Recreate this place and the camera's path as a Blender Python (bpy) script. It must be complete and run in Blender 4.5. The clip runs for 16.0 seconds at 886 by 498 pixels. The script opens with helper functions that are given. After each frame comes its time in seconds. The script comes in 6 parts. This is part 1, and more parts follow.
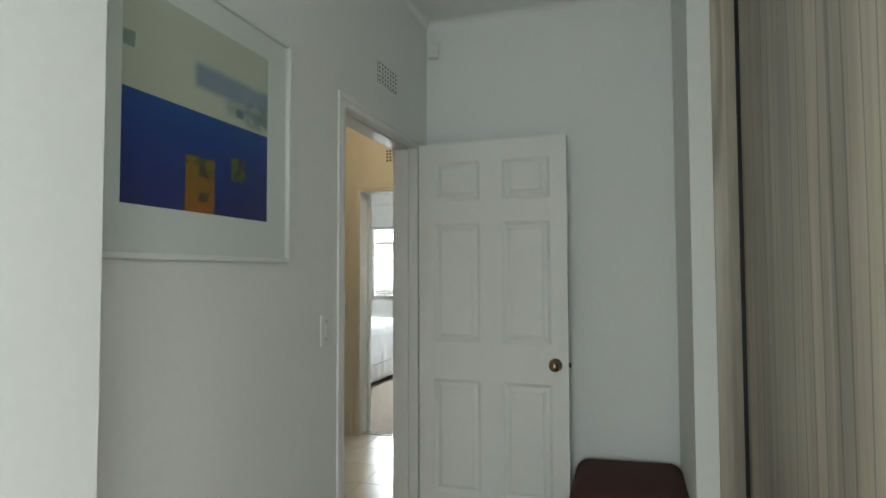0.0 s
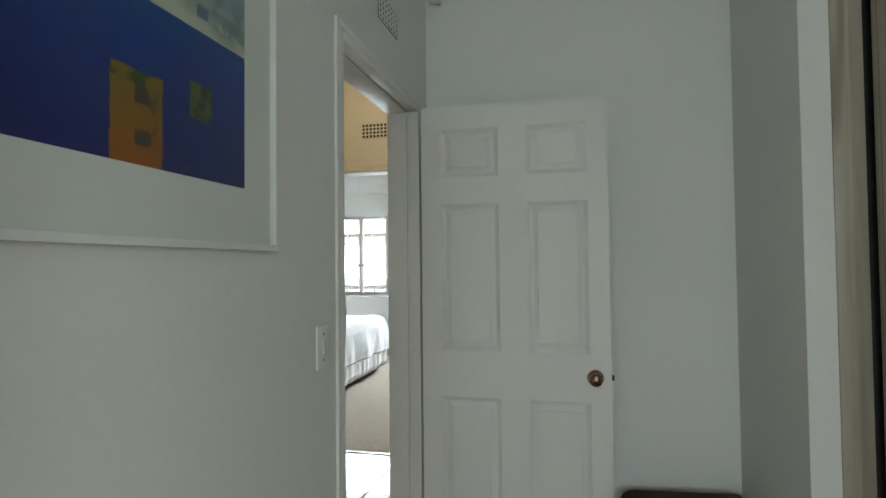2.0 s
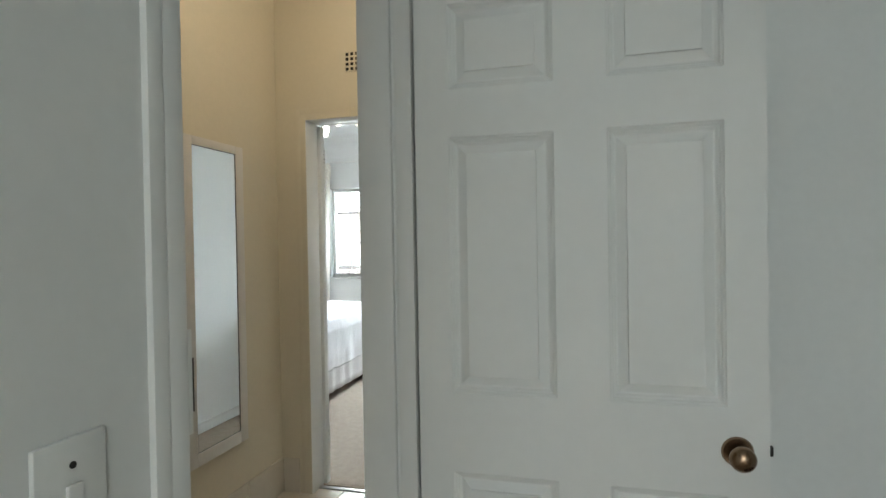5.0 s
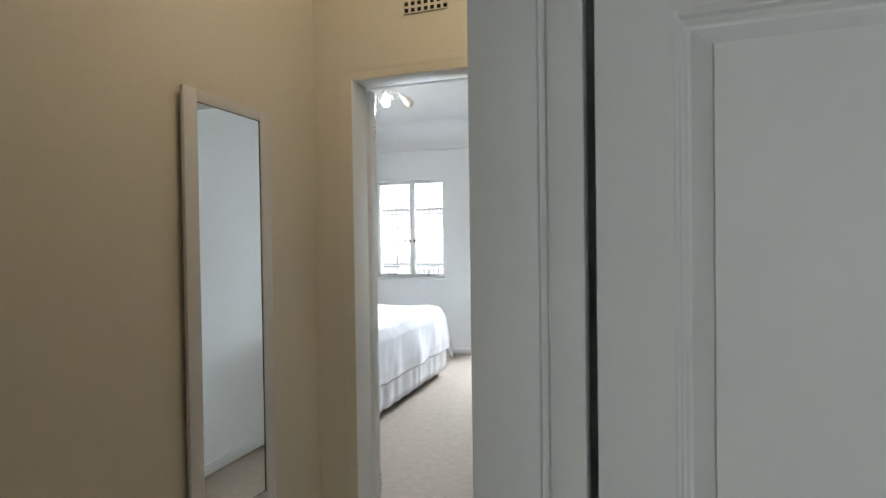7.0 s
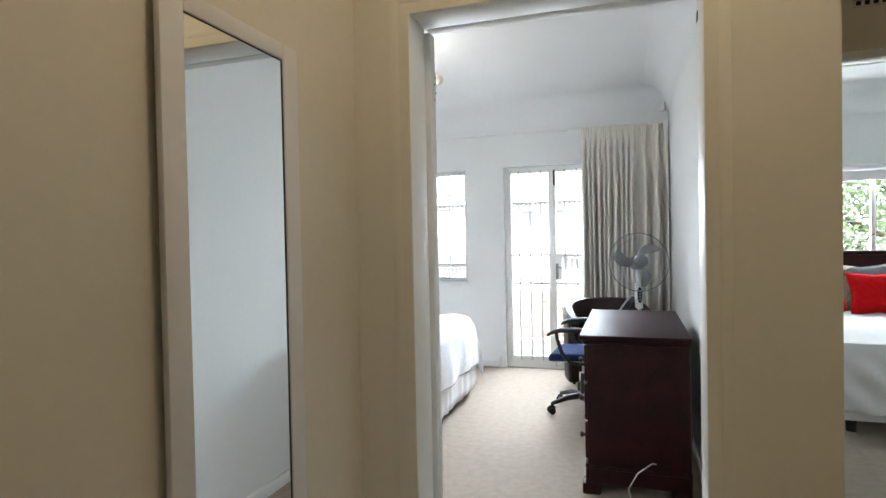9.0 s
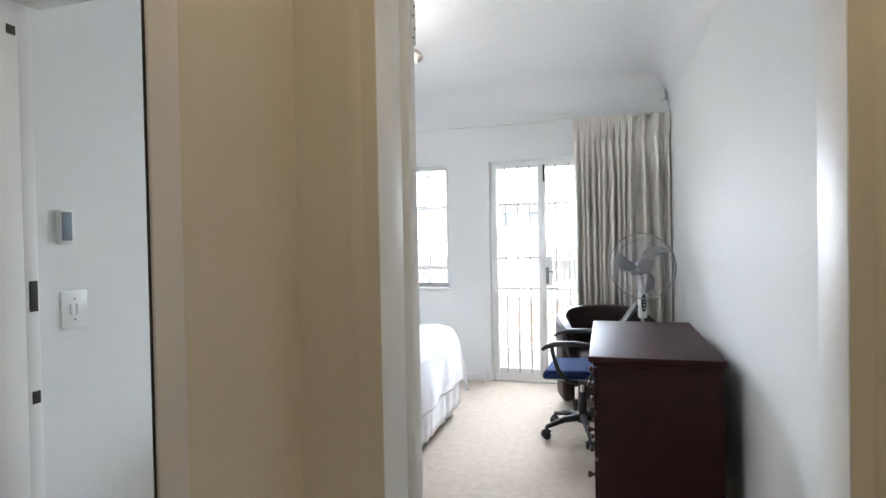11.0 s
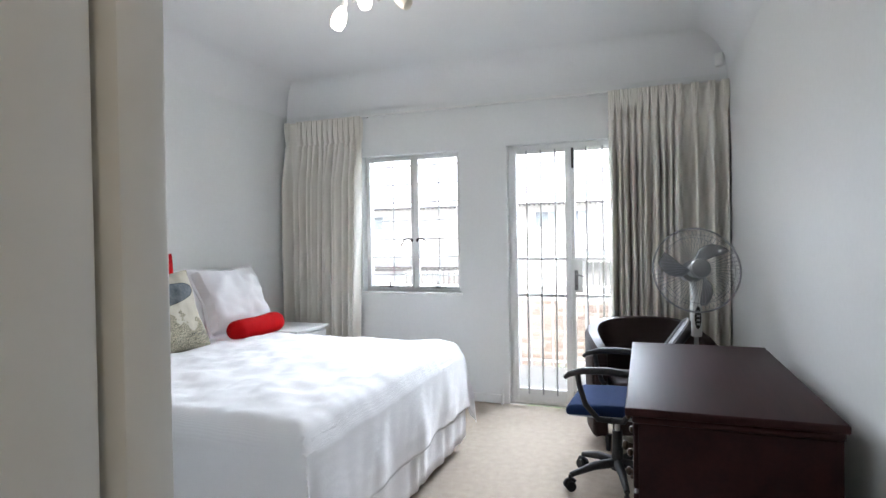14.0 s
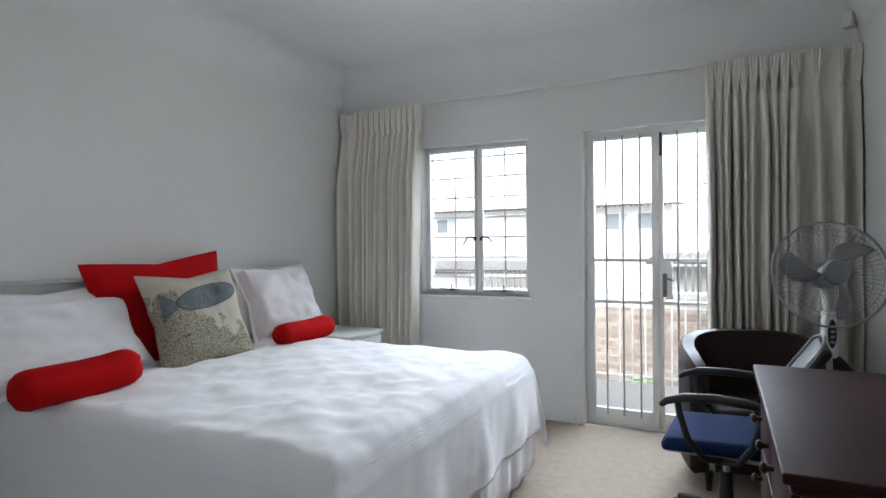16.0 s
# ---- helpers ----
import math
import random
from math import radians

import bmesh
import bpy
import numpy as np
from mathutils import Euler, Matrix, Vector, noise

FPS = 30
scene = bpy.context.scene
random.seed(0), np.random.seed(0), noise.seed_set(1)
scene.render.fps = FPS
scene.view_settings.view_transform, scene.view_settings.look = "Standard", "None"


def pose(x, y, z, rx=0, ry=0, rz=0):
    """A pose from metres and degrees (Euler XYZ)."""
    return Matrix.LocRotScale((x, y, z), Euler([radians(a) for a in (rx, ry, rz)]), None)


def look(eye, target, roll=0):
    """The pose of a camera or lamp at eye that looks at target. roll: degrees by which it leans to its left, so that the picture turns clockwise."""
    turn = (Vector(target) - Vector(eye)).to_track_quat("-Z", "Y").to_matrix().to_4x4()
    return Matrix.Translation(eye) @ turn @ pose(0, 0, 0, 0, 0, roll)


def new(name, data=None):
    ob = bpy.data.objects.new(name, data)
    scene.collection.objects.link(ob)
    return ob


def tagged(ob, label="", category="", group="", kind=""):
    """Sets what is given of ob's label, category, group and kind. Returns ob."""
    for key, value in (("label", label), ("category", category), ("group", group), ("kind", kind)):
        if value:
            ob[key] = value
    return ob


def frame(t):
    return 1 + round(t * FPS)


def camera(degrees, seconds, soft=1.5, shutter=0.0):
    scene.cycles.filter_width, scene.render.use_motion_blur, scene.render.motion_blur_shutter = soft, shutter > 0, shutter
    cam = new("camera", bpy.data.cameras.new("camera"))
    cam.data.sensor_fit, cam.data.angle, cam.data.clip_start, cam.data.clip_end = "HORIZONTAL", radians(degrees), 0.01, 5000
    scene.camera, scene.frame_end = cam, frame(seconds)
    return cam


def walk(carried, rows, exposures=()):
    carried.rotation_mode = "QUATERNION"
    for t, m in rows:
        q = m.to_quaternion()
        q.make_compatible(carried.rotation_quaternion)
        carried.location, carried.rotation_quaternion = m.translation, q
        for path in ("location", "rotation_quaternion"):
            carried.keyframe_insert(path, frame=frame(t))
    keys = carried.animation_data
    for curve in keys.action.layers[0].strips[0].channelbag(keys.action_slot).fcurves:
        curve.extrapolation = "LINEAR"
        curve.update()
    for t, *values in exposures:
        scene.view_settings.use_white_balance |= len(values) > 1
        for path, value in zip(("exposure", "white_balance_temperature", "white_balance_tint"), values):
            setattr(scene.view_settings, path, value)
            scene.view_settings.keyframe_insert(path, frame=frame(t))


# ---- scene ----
cam = camera(76.7, 16.0)
PATH = [
    (0, (2.131, -4.217, 1.353), (1.504, -2.319, 1.434), -0.2),
    (0.5, (1.998, -4.126, 1.356), (1.42, -2.213, 1.438), -0.3),
    (1, (1.897, -4.029, 1.358), (1.359, -2.104, 1.442), -0.2),
    (1.5, (1.816, -3.903, 1.344), (1.314, -1.968, 1.418), -0.6),
    (2, (1.71, -3.744, 1.351), (1.253, -1.798, 1.408), -0.6),
    (2.5, (1.653, -3.597, 1.351), (1.215, -1.646, 1.396), -0.7),
    (3, (1.602, -3.416, 1.365), (1.177, -1.462, 1.393), -0.9),
    (3.2, (1.601, -3.359, 1.363), (1.161, -1.408, 1.382), -0.9),
    (5.3, (1.442, -2.641, 1.351), (0.91, -0.714, 1.325), -1.0),
    (5.5, (1.408, -2.586, 1.343), (0.857, -0.663, 1.318), -1.0),
    (6, (1.286, -2.407, 1.353), (0.693, -0.495, 1.324), -0.8),
    (6.5, (1.187, -2.241, 1.36), (0.567, -0.340, 1.327), -0.8),
    (7, (1.109, -2.083, 1.355), (0.462, -0.191, 1.325), -0.8),
    (7.5, (0.995, -1.911, 1.352), (0.337, -0.022, 1.323), -1.0),
    (8, (0.894, -1.799, 1.356), (0.227, 0.087, 1.324), -0.8),
    (8.5, (0.734, -1.657, 1.373), (0.082, 0.234, 1.338), -1.0),
    (11, (0.425, -1.002, 1.368), (-0.133, 0.918, 1.337), -1.1),
    (11.5, (0.406, -0.846, 1.391), (-0.137, 1.078, 1.349), -1.3),
    (12, (0.435, -0.675, 1.38), (-0.110, 1.251, 1.343), -1.2),
    (12.5, (0.442, -0.534, 1.353), (-0.109, 1.388, 1.323), -1.2),
    (13, (0.431, -0.394, 1.362), (-0.138, 1.525, 1.327), -1.2),
    (13.5, (0.417, -0.272, 1.353), (-0.189, 1.631, 1.323), -1.1),
    (14, (0.403, -0.185, 1.339), (-0.275, 1.7, 1.312), -0.9),
    (14.5, (0.371, -0.078, 1.344), (-0.371, 1.781, 1.315), -0.8),
    (15, (0.315, 0.034, 1.31), (-0.477, 1.87, 1.295), -0.7),
    (15.5, (0.285, 0.129, 1.297), (-0.56, 1.942, 1.287), -0.5),
    (16, (0.242, 0.233, 1.302), (-0.648, 2.024, 1.29), -0.6),
]
walk(cam, [(t, look(eye, target, roll)) for t, eye, target, roll in PATH],
     [(0.0, 1.82, 6250, 4), (3.2, 1.62, 6200, 3), (5.3, 1.98, 6080, 5), (6.5, 1.90, 5950, 7), (7.5, 1.74, 5950, 9), (8.5, 1.95, 6000, 9), (11.0, 2.05, 6000, 12), (11.6, 2.15, 6000, 12), (12.5, 2.0, 6000, 12), (14.0, 1.57, 6000, 12), (16.0, 0.97, 5980, 11)])


# ---- light ----
world = bpy.data.worlds.new("sky")
scene.world = world
world.use_nodes = True
wn = world.node_tree
sky = wn.nodes.new("ShaderNodeTexSky")
sky.sky_type = "NISHITA"
sky.sun_disc = False
sky.sun_elevation, sky.sun_rotation = radians(55), radians(150)
sky.dust_density, sky.air_density, sky.ozone_density = 8.0, 0.7, 0.5
wn.nodes["Background"].inputs[1].default_value = 0.15
wn.links.new(sky.outputs[0], wn.nodes["Background"].inputs[0])


def lamp(name, kind, m, energy, color=(1, 1, 1), **kw):
    data = bpy.data.lights.new(name, kind)
    data.energy, data.color = energy, color
    for k, v in kw.items():
        if k == "size":
            data.size = v
        elif k == "size_y":
            data.shape, data.size_y = "RECTANGLE", v
        elif k == "angle":
            data.angle = v
        elif k == "spread":
            data.spread = v
        elif k == "radius":
            data.shadow_soft_size = v
    ob = new(name, data)
    ob.matrix_world = m
    return ob


sun_from = Vector((math.sin(radians(150)) * math.cos(radians(55)), math.cos(radians(150)) * math.cos(radians(55)), math.sin(radians(55))))
lamp("sun", "SUN", look(sun_from * 50, (0, 0, 0)), 4.2, (1.0, 0.97, 0.92), angle=radians(20))
# daylight that comes in by the openings
lamp("daylight_window", "AREA", look((-1.5, 4.80, 1.75), (-1.2, 1.8, 0.1)), 10.5, (0.88, 0.945, 1.0), size=0.9, size_y=0.9, spread=1.7)
lamp("daylight_door", "AREA", look((-0.14, 4.80, 1.75), (-0.24, 2.2, 0.0)), 19, (0.88, 0.945, 1.0), size=1.0, size_y=1.2, spread=1.55)
lamp("ceiling_light_bulbs", "POINT", pose(-1.02, 2.22, 2.38), 3.2, (1.0, 0.91, 0.79), radius=0.09)
lamp("daylight_window_far_room", "AREA", look((2.6, 5.02, 1.5), (2.6, 0, 0.9)), 16, (0.95, 1.0, 0.97), size=1.5, size_y=0.9)
# two lamps at assumed, unseen windows, added to light the first room
lamp("assumed_rear_window_light", "AREA", look((1.9, -6.92, 1.5), (1.9, 0, 1.2)), 8.7, (0.95, 1.0, 0.98), size=1.3, size_y=1.2)
lamp("assumed_side_window_light", "AREA", look((3.08, -5.25, 1.5), (1.0, -3.0, 1.7)), 6.0, (0.95, 1.0, 0.98), size=1.3, size_y=1.2)
# added light, always out of view, to brighten the corridor walls
lamp("added_corridor_light", "POINT", pose(0.62, -0.72, 2.5), 1.9, (1.0, 0.85, 0.65), radius=0.08)


# ---- materials ----
def material(name, color, rough=0.5, metal=0.0, bump=0.0, scale=60.0, vary=0.06, coarse=2.5, spec=0.5, sheen=0.0, coat=0.0):
    """Principled with variation at two scales in colour and a fine relief."""
    m = bpy.data.materials.new(name)
    m.use_nodes = True
    nt = m.node_tree
    b = nt.nodes["Principled BSDF"]
    b.inputs["Roughness"].default_value = rough
    b.inputs["Metallic"].default_value = metal
    b.inputs["Specular IOR Level"].default_value = spec
    b.inputs["Sheen Weight"].default_value = sheen
    b.inputs["Coat Weight"].default_value = coat
    tc = nt.nodes.new("ShaderNodeTexCoord")
    n1 = nt.nodes.new("ShaderNodeTexNoise")
    n1.inputs["Scale"].default_value = coarse
    n1.inputs["Detail"].default_value = 4
    n2 = nt.nodes.new("ShaderNodeTexNoise")
    n2.inputs["Scale"].default_value = scale
    n2.inputs["Detail"].default_value = 5
    nt.links.new(tc.outputs["Object"], n1.inputs["Vector"])
    nt.links.new(tc.outputs["Object"], n2.inputs["Vector"])
    add = nt.nodes.new("ShaderNodeMath")
    add.operation = "ADD"
    nt.links.new(n1.outputs["Fac"], add.inputs[0])
    nt.links.new(n2.outputs["Fac"], add.inputs[1])
    mr = nt.nodes.new("ShaderNodeMapRange")
    mr.inputs["From Min"].default_value, mr.inputs["From Max"].default_value = 0.6, 1.4
    mr.inputs["To Min"].default_value, mr.inputs["To Max"].default_value = 1 - vary, 1 + vary
    nt.links.new(add.outputs[0], mr.inputs["Value"])
    mul = nt.nodes.new("ShaderNodeVectorMath")
    mul.operation = "SCALE"
    mul.inputs[0].default_value = color
    nt.links.new(mr.outputs[0], mul.inputs["Scale"])
    nt.links.new(mul.outputs[0], b.inputs["Base Color"])
    if bump:
        bp = nt.nodes.new("ShaderNodeBump")
        bp.inputs["Strength"].default_value = bump
        bp.inputs["Distance"].default_value = 0.004
        nt.links.new(n2.outputs["Fac"], bp.inputs["Height"])
        nt.links.new(bp.outputs[0], b.inputs["Normal"])
    return m


def wood(name, dark, light, rough, across, along, stretch=(1, 1, 0.04), bump=0.1, coat=0.0):
    """Wood grain that runs along the axis with the small stretch."""
    m = bpy.data.materials.new(name)
    m.use_nodes = True
    nt = m.node_tree
    b = nt.nodes["Principled BSDF"]
    b.inputs["Roughness"].default_value = rough
    b.inputs["Coat Weight"].default_value = coat
    tc = nt.nodes.new("ShaderNodeTexCoord")
    mp = nt.nodes.new("ShaderNodeMapping")
    mp.inputs["Scale"].default_value = stretch
    nt.links.new(tc.outputs["Object"], mp.inputs["Vector"])
    n1 = nt.nodes.new("ShaderNodeTexNoise")
    n1.inputs["Scale"].default_value, n1.inputs["Detail"].default_value = across, 3
    n1.inputs["Distortion"].default_value = 0.6
    n2 = nt.nodes.new("ShaderNodeTexNoise")
    n2.inputs["Scale"].default_value, n2.inputs["Detail"].default_value = along, 6
    n2.inputs["Roughness"].default_value = 0.7
    for n in (n1, n2):
        nt.links.new(mp.outputs[0], n.inputs["Vector"])
    mix = nt.nodes.new("ShaderNodeMath")
    mix.operation = "MULTIPLY_ADD"
    mix.inputs[1].default_value = 0.45
    nt.links.new(n2.outputs["Fac"], mix.inputs[0])
    m2 = nt.nodes.new("ShaderNodeMath")
    m2.operation = "MULTIPLY"
    m2.inputs[1].default_value = 0.55
    nt.links.new(n1.outputs["Fac"], m2.inputs[0])
    nt.links.new(m2.outputs[0], mix.inputs[2])
    ramp = nt.nodes.new("ShaderNodeValToRGB")
    ramp.color_ramp.elements[0].position, ramp.color_ramp.elements[1].position = 0.38, 0.64
    ramp.color_ramp.elements[0].color = (*dark, 1)
    ramp.color_ramp.elements[1].color = (*light, 1)
    nt.links.new(mix.outputs[0], ramp.inputs[0])
    nt.links.new(ramp.outputs[0], b.inputs["Base Color"])
    bp = nt.nodes.new("ShaderNodeBump")
    bp.inputs["Strength"].default_value, bp.inputs["Distance"].default_value = bump, 0.002
    nt.links.new(n2.outputs["Fac"], bp.inputs["Height"])
    nt.links.new(bp.outputs[0], b.inputs["Normal"])
    return m


def emitter(name, color, strength):
    m = bpy.data.materials.new(name)
    m.use_nodes = True
    b = m.node_tree.nodes["Principled BSDF"]
    b.inputs["Base Color"].default_value = (*color, 1)
    b.inputs["Emission Color"].default_value = (*color, 1)
    b.inputs["Emission Strength"].default_value = strength
    return m


def glass(name, rough=0.0, base=0.035, gain=0.8):
    m = bpy.data.materials.new(name)
    m.use_nodes = True
    nt = m.node_tree
    for n in list(nt.nodes):
        if n.type != "OUTPUT_MATERIAL":
            nt.nodes.remove(n)
    out = nt.nodes["Material Output"]
    tr, gl, mx, lw, pw, ma = (nt.nodes.new("ShaderNode" + k) for k in ("BsdfTransparent", "BsdfGlossy", "MixShader", "LayerWeight", "Math", "Math"))
    lw.inputs[0].default_value = 0.5
    pw.operation, pw.inputs[1].default_value = "POWER", 5.0
    ma.operation, ma.inputs[1].default_value, ma.inputs[2].default_value = "MULTIPLY_ADD", gain, base
    nt.links.new(lw.outputs["Facing"], pw.inputs[0])
    nt.links.new(pw.outputs[0], ma.inputs[0])
    gl.inputs["Roughness"].default_value = rough
    tr.inputs[0].default_value = (0.97, 0.98, 0.98, 1)
    nt.links.new(ma.outputs[0], mx.inputs[0])
    nt.links.new(tr.outputs[0], mx.inputs[1])
    nt.links.new(gl.outputs[0], mx.inputs[2])
    nt.links.new(mx.outputs[0], out.inputs[0])
    return m


PAINT = material("white_wall_paint", (0.77, 0.785, 0.775), 0.65, bump=0.12, scale=45, vary=0.025, coarse=1.2, spec=0.25)
CEIL = material("ceiling_paint", (0.78, 0.79, 0.79), 0.8, bump=0.08, scale=60, vary=0.02)
BEIGE = material("beige_wall_paint", (0.645, 0.585, 0.465), 0.6, bump=0.12, scale=45, vary=0.03, coarse=1.2)
ENAMEL = material("white_enamel", (0.79, 0.795, 0.78), 0.45, bump=0.05, scale=30, vary=0.02, spec=0.3)
FRAME_BEIGE = material("cream_enamel", (0.68, 0.63, 0.55), 0.32, bump=0.05, scale=30, vary=0.03)
CARPET = material("carpet_pile", (0.37, 0.305, 0.24), 0.95, bump=0.8, scale=340, vary=0.17, coarse=22, sheen=0.1)
TILE = material("cream_tile", (0.66, 0.61, 0.53), 0.18, bump=0.03, scale=12, vary=0.06, coarse=3)
GROUT = material("grout", (0.22, 0.18, 0.14), 0.9, bump=0.3, scale=200)
def laminate():
    """Grey oak print: boards of uneven width and tone, with long grain and darker growth lines that wander."""
    m = wood("grey_oak_laminate", (0.33, 0.30, 0.245), (0.60, 0.55, 0.45), 0.42, 5, 24, (1, 1, 0.05), 0.12)
    nt = m.node_tree
    b = nt.nodes["Principled BSDF"]
    base = b.inputs["Base Color"].links[0].from_socket
    tc = nt.nodes.new("ShaderNodeTexCoord")
    sep = nt.nodes.new("ShaderNodeSeparateXYZ")
    nt.links.new(tc.outputs["Object"], sep.inputs[0])
    along = nt.nodes.new("ShaderNodeMath")
    along.operation = "ADD"
    nt.links.new(sep.outputs["X"], along.inputs[0])
    nt.links.new(sep.outputs["Y"], along.inputs[1])
    cell = nt.nodes.new("ShaderNodeTexVoronoi")
    cell.voronoi_dimensions = "1D"
    cell.inputs["Scale"].default_value = 8.0
    nt.links.new(along.outputs[0], cell.inputs["W"])
    tone = nt.nodes.new("ShaderNodeMapRange")
    tone.inputs["To Min"].default_value, tone.inputs["To Max"].default_value = 0.80, 1.12
    nt.links.new(cell.outputs["Color"], tone.inputs["Value"])
    mp = nt.nodes.new("ShaderNodeMapping")
    mp.inputs["Scale"].default_value = (1, 1, 0.07)
    nt.links.new(tc.outputs["Object"], mp.inputs["Vector"])
    wave = nt.nodes.new("ShaderNodeTexWave")
    wave.bands_direction = "Y"
    wave.inputs["Scale"].default_value, wave.inputs["Distortion"].default_value = 4.2, 5.0
    wave.inputs["Detail"].default_value, wave.inputs["Detail Scale"].default_value = 2.0, 1.3
    nt.links.new(mp.outputs[0], wave.inputs["Vector"])
    thin = nt.nodes.new("ShaderNodeMapRange")
    thin.inputs["From Min"].default_value, thin.inputs["From Max"].default_value = 0.0, 0.06
    thin.inputs["To Min"].default_value, thin.inputs["To Max"].default_value = 0.60, 1.0
    nt.links.new(wave.outputs["Fac"], thin.inputs["Value"])
    both = nt.nodes.new("ShaderNodeMath")
    both.operation = "MULTIPLY"
    nt.links.new(tone.outputs[0], both.inputs[0])
    nt.links.new(thin.outputs[0], both.inputs[1])
    mul = nt.nodes.new("ShaderNodeVectorMath")
    mul.operation = "SCALE"
    nt.links.new(base, mul.inputs[0])
    nt.links.new(both.outputs[0], mul.inputs["Scale"])
    nt.links.new(mul.outputs[0], b.inputs["Base Color"])
    return m


LAMINATE = laminate()
MAHOGANY = wood("dark_mahogany", (0.021, 0.0062, 0.0064), (0.036, 0.0098, 0.0095), 0.50, 10, 60, (1, 0.06, 1), 0.03, 0.0)
MAHOGANY.node_tree.nodes["Principled BSDF"].inputs["Specular IOR Level"].default_value = 0.16
MIRROR = material("mirror_glass", (0.9, 0.92, 0.92), 0.0, metal=1.0, vary=0.0)
GLASS = glass("window_glass")
PGLASS = glass("picture_glass", 0.15, 0.012, 0.4)
# white bars painted greyer: the shade of their backlit side is in the colour
BARP = material("backlit_bar_paint", (0.42, 0.43, 0.43), 0.5, vary=0.06)
BRASS = material("aged_bronze", (0.24, 0.165, 0.11), 0.25, metal=1.0, vary=0.15, scale=40)
DARKBRONZE = material("dark_bronze", (0.07, 0.048, 0.035), 0.35, metal=0.9, vary=0.15, scale=40)
STEEL = material("brushed_steel", (0.55, 0.55, 0.54), 0.3, metal=1.0, vary=0.08)
LOCKSTEEL = material("worn_lock_steel", (0.22, 0.22, 0.22), 0.4, metal=0.8)
DARKMETAL = material("dark_metal", (0.05, 0.045, 0.04), 0.45, metal=0.7)
PLASTIC = material("white_plastic", (0.78, 0.79, 0.77), 0.35, vary=0.02)
# near-black colour that stands in for the shade inside the vent holes
HOLE_SHADE = material("vent_hole_shade", (0.010, 0.008, 0.006), 0.9)
LINEN = material("white_linen", (0.82, 0.82, 0.84), 0.85, bump=0.35, scale=260, vary=0.03, sheen=0.3)
RED = material("red_velvet", (0.47, 0.004, 0.006), 0.9, bump=0.3, scale=300, vary=0.10, coarse=6, spec=0.12)
CURTAIN = material("cream_curtain_cloth", (0.77, 0.74, 0.67), 0.9, bump=0.4, scale=320, vary=0.05, sheen=0.2)
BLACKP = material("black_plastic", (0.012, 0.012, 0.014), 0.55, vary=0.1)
BLUE = material("blue_fabric", (0.017, 0.036, 0.105), 0.95, bump=0.5, scale=500, vary=0.15, spec=0.15)
LEATHER = material("brown_leather", (0.028, 0.015, 0.013), 0.55, bump=0.4, scale=120, vary=0.15, spec=0.25)
SUEDE = material("brown_suede", (0.06, 0.022, 0.016), 0.9, bump=0.3, scale=200, vary=0.12)
GREYP = material("grey_plastic", (0.35, 0.36, 0.37), 0.4, vary=0.04)


# ---- mesh helpers ----
def bm_box(bm, x0, x1, y0, y1, z0, z1, bev=0.0, seg=2):
    m = Matrix.Translation(((x0 + x1) / 2, (y0 + y1) / 2, (z0 + z1) / 2)) @ Matrix.Diagonal((abs(x1 - x0), abs(y1 - y0), abs(z1 - z0), 1))
    r = bmesh.ops.create_cube(bm, size=1, matrix=m)
    if bev:
        edges = list({e for v in r["verts"] for e in v.link_edges})
        bmesh.ops.bevel(bm, geom=edges, offset=bev, segments=seg, affect="EDGES", profile=0.5)
    return bm


def box(*a, bev=0.0, seg=2):
    return bm_box(bmesh.new(), *a, bev=bev, seg=seg)


def cyl(bm, a, b, r1, r2=None, seg=16, caps=True):
    """A cone or cylinder from point a to point b."""
    a, b = Vector(a), Vector(b)
    m = Matrix.Translation((a + b) / 2) @ (b - a).to_track_quat("Z", "Y").to_matrix().to_4x4()
    bmesh.ops.create_cone(bm, cap_ends=caps, segments=seg, radius1=r1, radius2=r1 if r2 is None else r2, depth=(b - a).length, matrix=m)
    return bm


def ball(bm, c, r, scale=(1, 1, 1), seg=16):
    bmesh.ops.create_uvsphere(bm, u_segments=seg, v_segments=max(6, seg // 2), radius=r, matrix=Matrix.Translation(c) @ Matrix.Diagonal((*scale, 1)))
    return bm


def tube(bm, pts, r, seg=8, close=False):
    """A round tube along points."""
    pts = [Vector(p) for p in pts]
    n, rings = len(pts), []
    side = Vector((0.13, 0.37, 0.92))
    for i, p in enumerate(pts):
        if close:
            d = pts[(i + 1) % n] - pts[i - 1]
        else:
            d = pts[min(i + 1, n - 1)] - pts[max(i - 1, 0)]
        d.normalize()
        u = side - d * side.dot(d)
        if u.length < 0.1:
            u = Vector((1, 0, 0)) - d * d.x
        u.normalize()
        side = u
        w = d.cross(u)
        rr = r[i] if isinstance(r, (list, tuple)) else r
        rings.append([bm.verts.new(p + (u * math.cos(k * math.tau / seg) + w * math.sin(k * math.tau / seg)) * rr) for k in range(seg)])
    for i in range(n if close else n - 1):
        a, b = rings[i], rings[(i + 1) % n]
        for k in range(seg):
            bm.faces.new((a[k], a[(k + 1) % seg], b[(k + 1) % seg], b[k]))
    if not close:
        bm.faces.new(rings[0][::-1])
        bm.faces.new(rings[-1])
    return bm


def mesh_of(name, bm, mat, smooth=True):
    bmesh.ops.recalc_face_normals(bm, faces=bm.faces)
    me = bpy.data.meshes.new(name)
    bm.to_mesh(me)
    bm.free()
    me.materials.append(mat)
    if smooth:
        me.shade_smooth()
        me.set_sharp_from_angle(angle=radians(38))
    return me


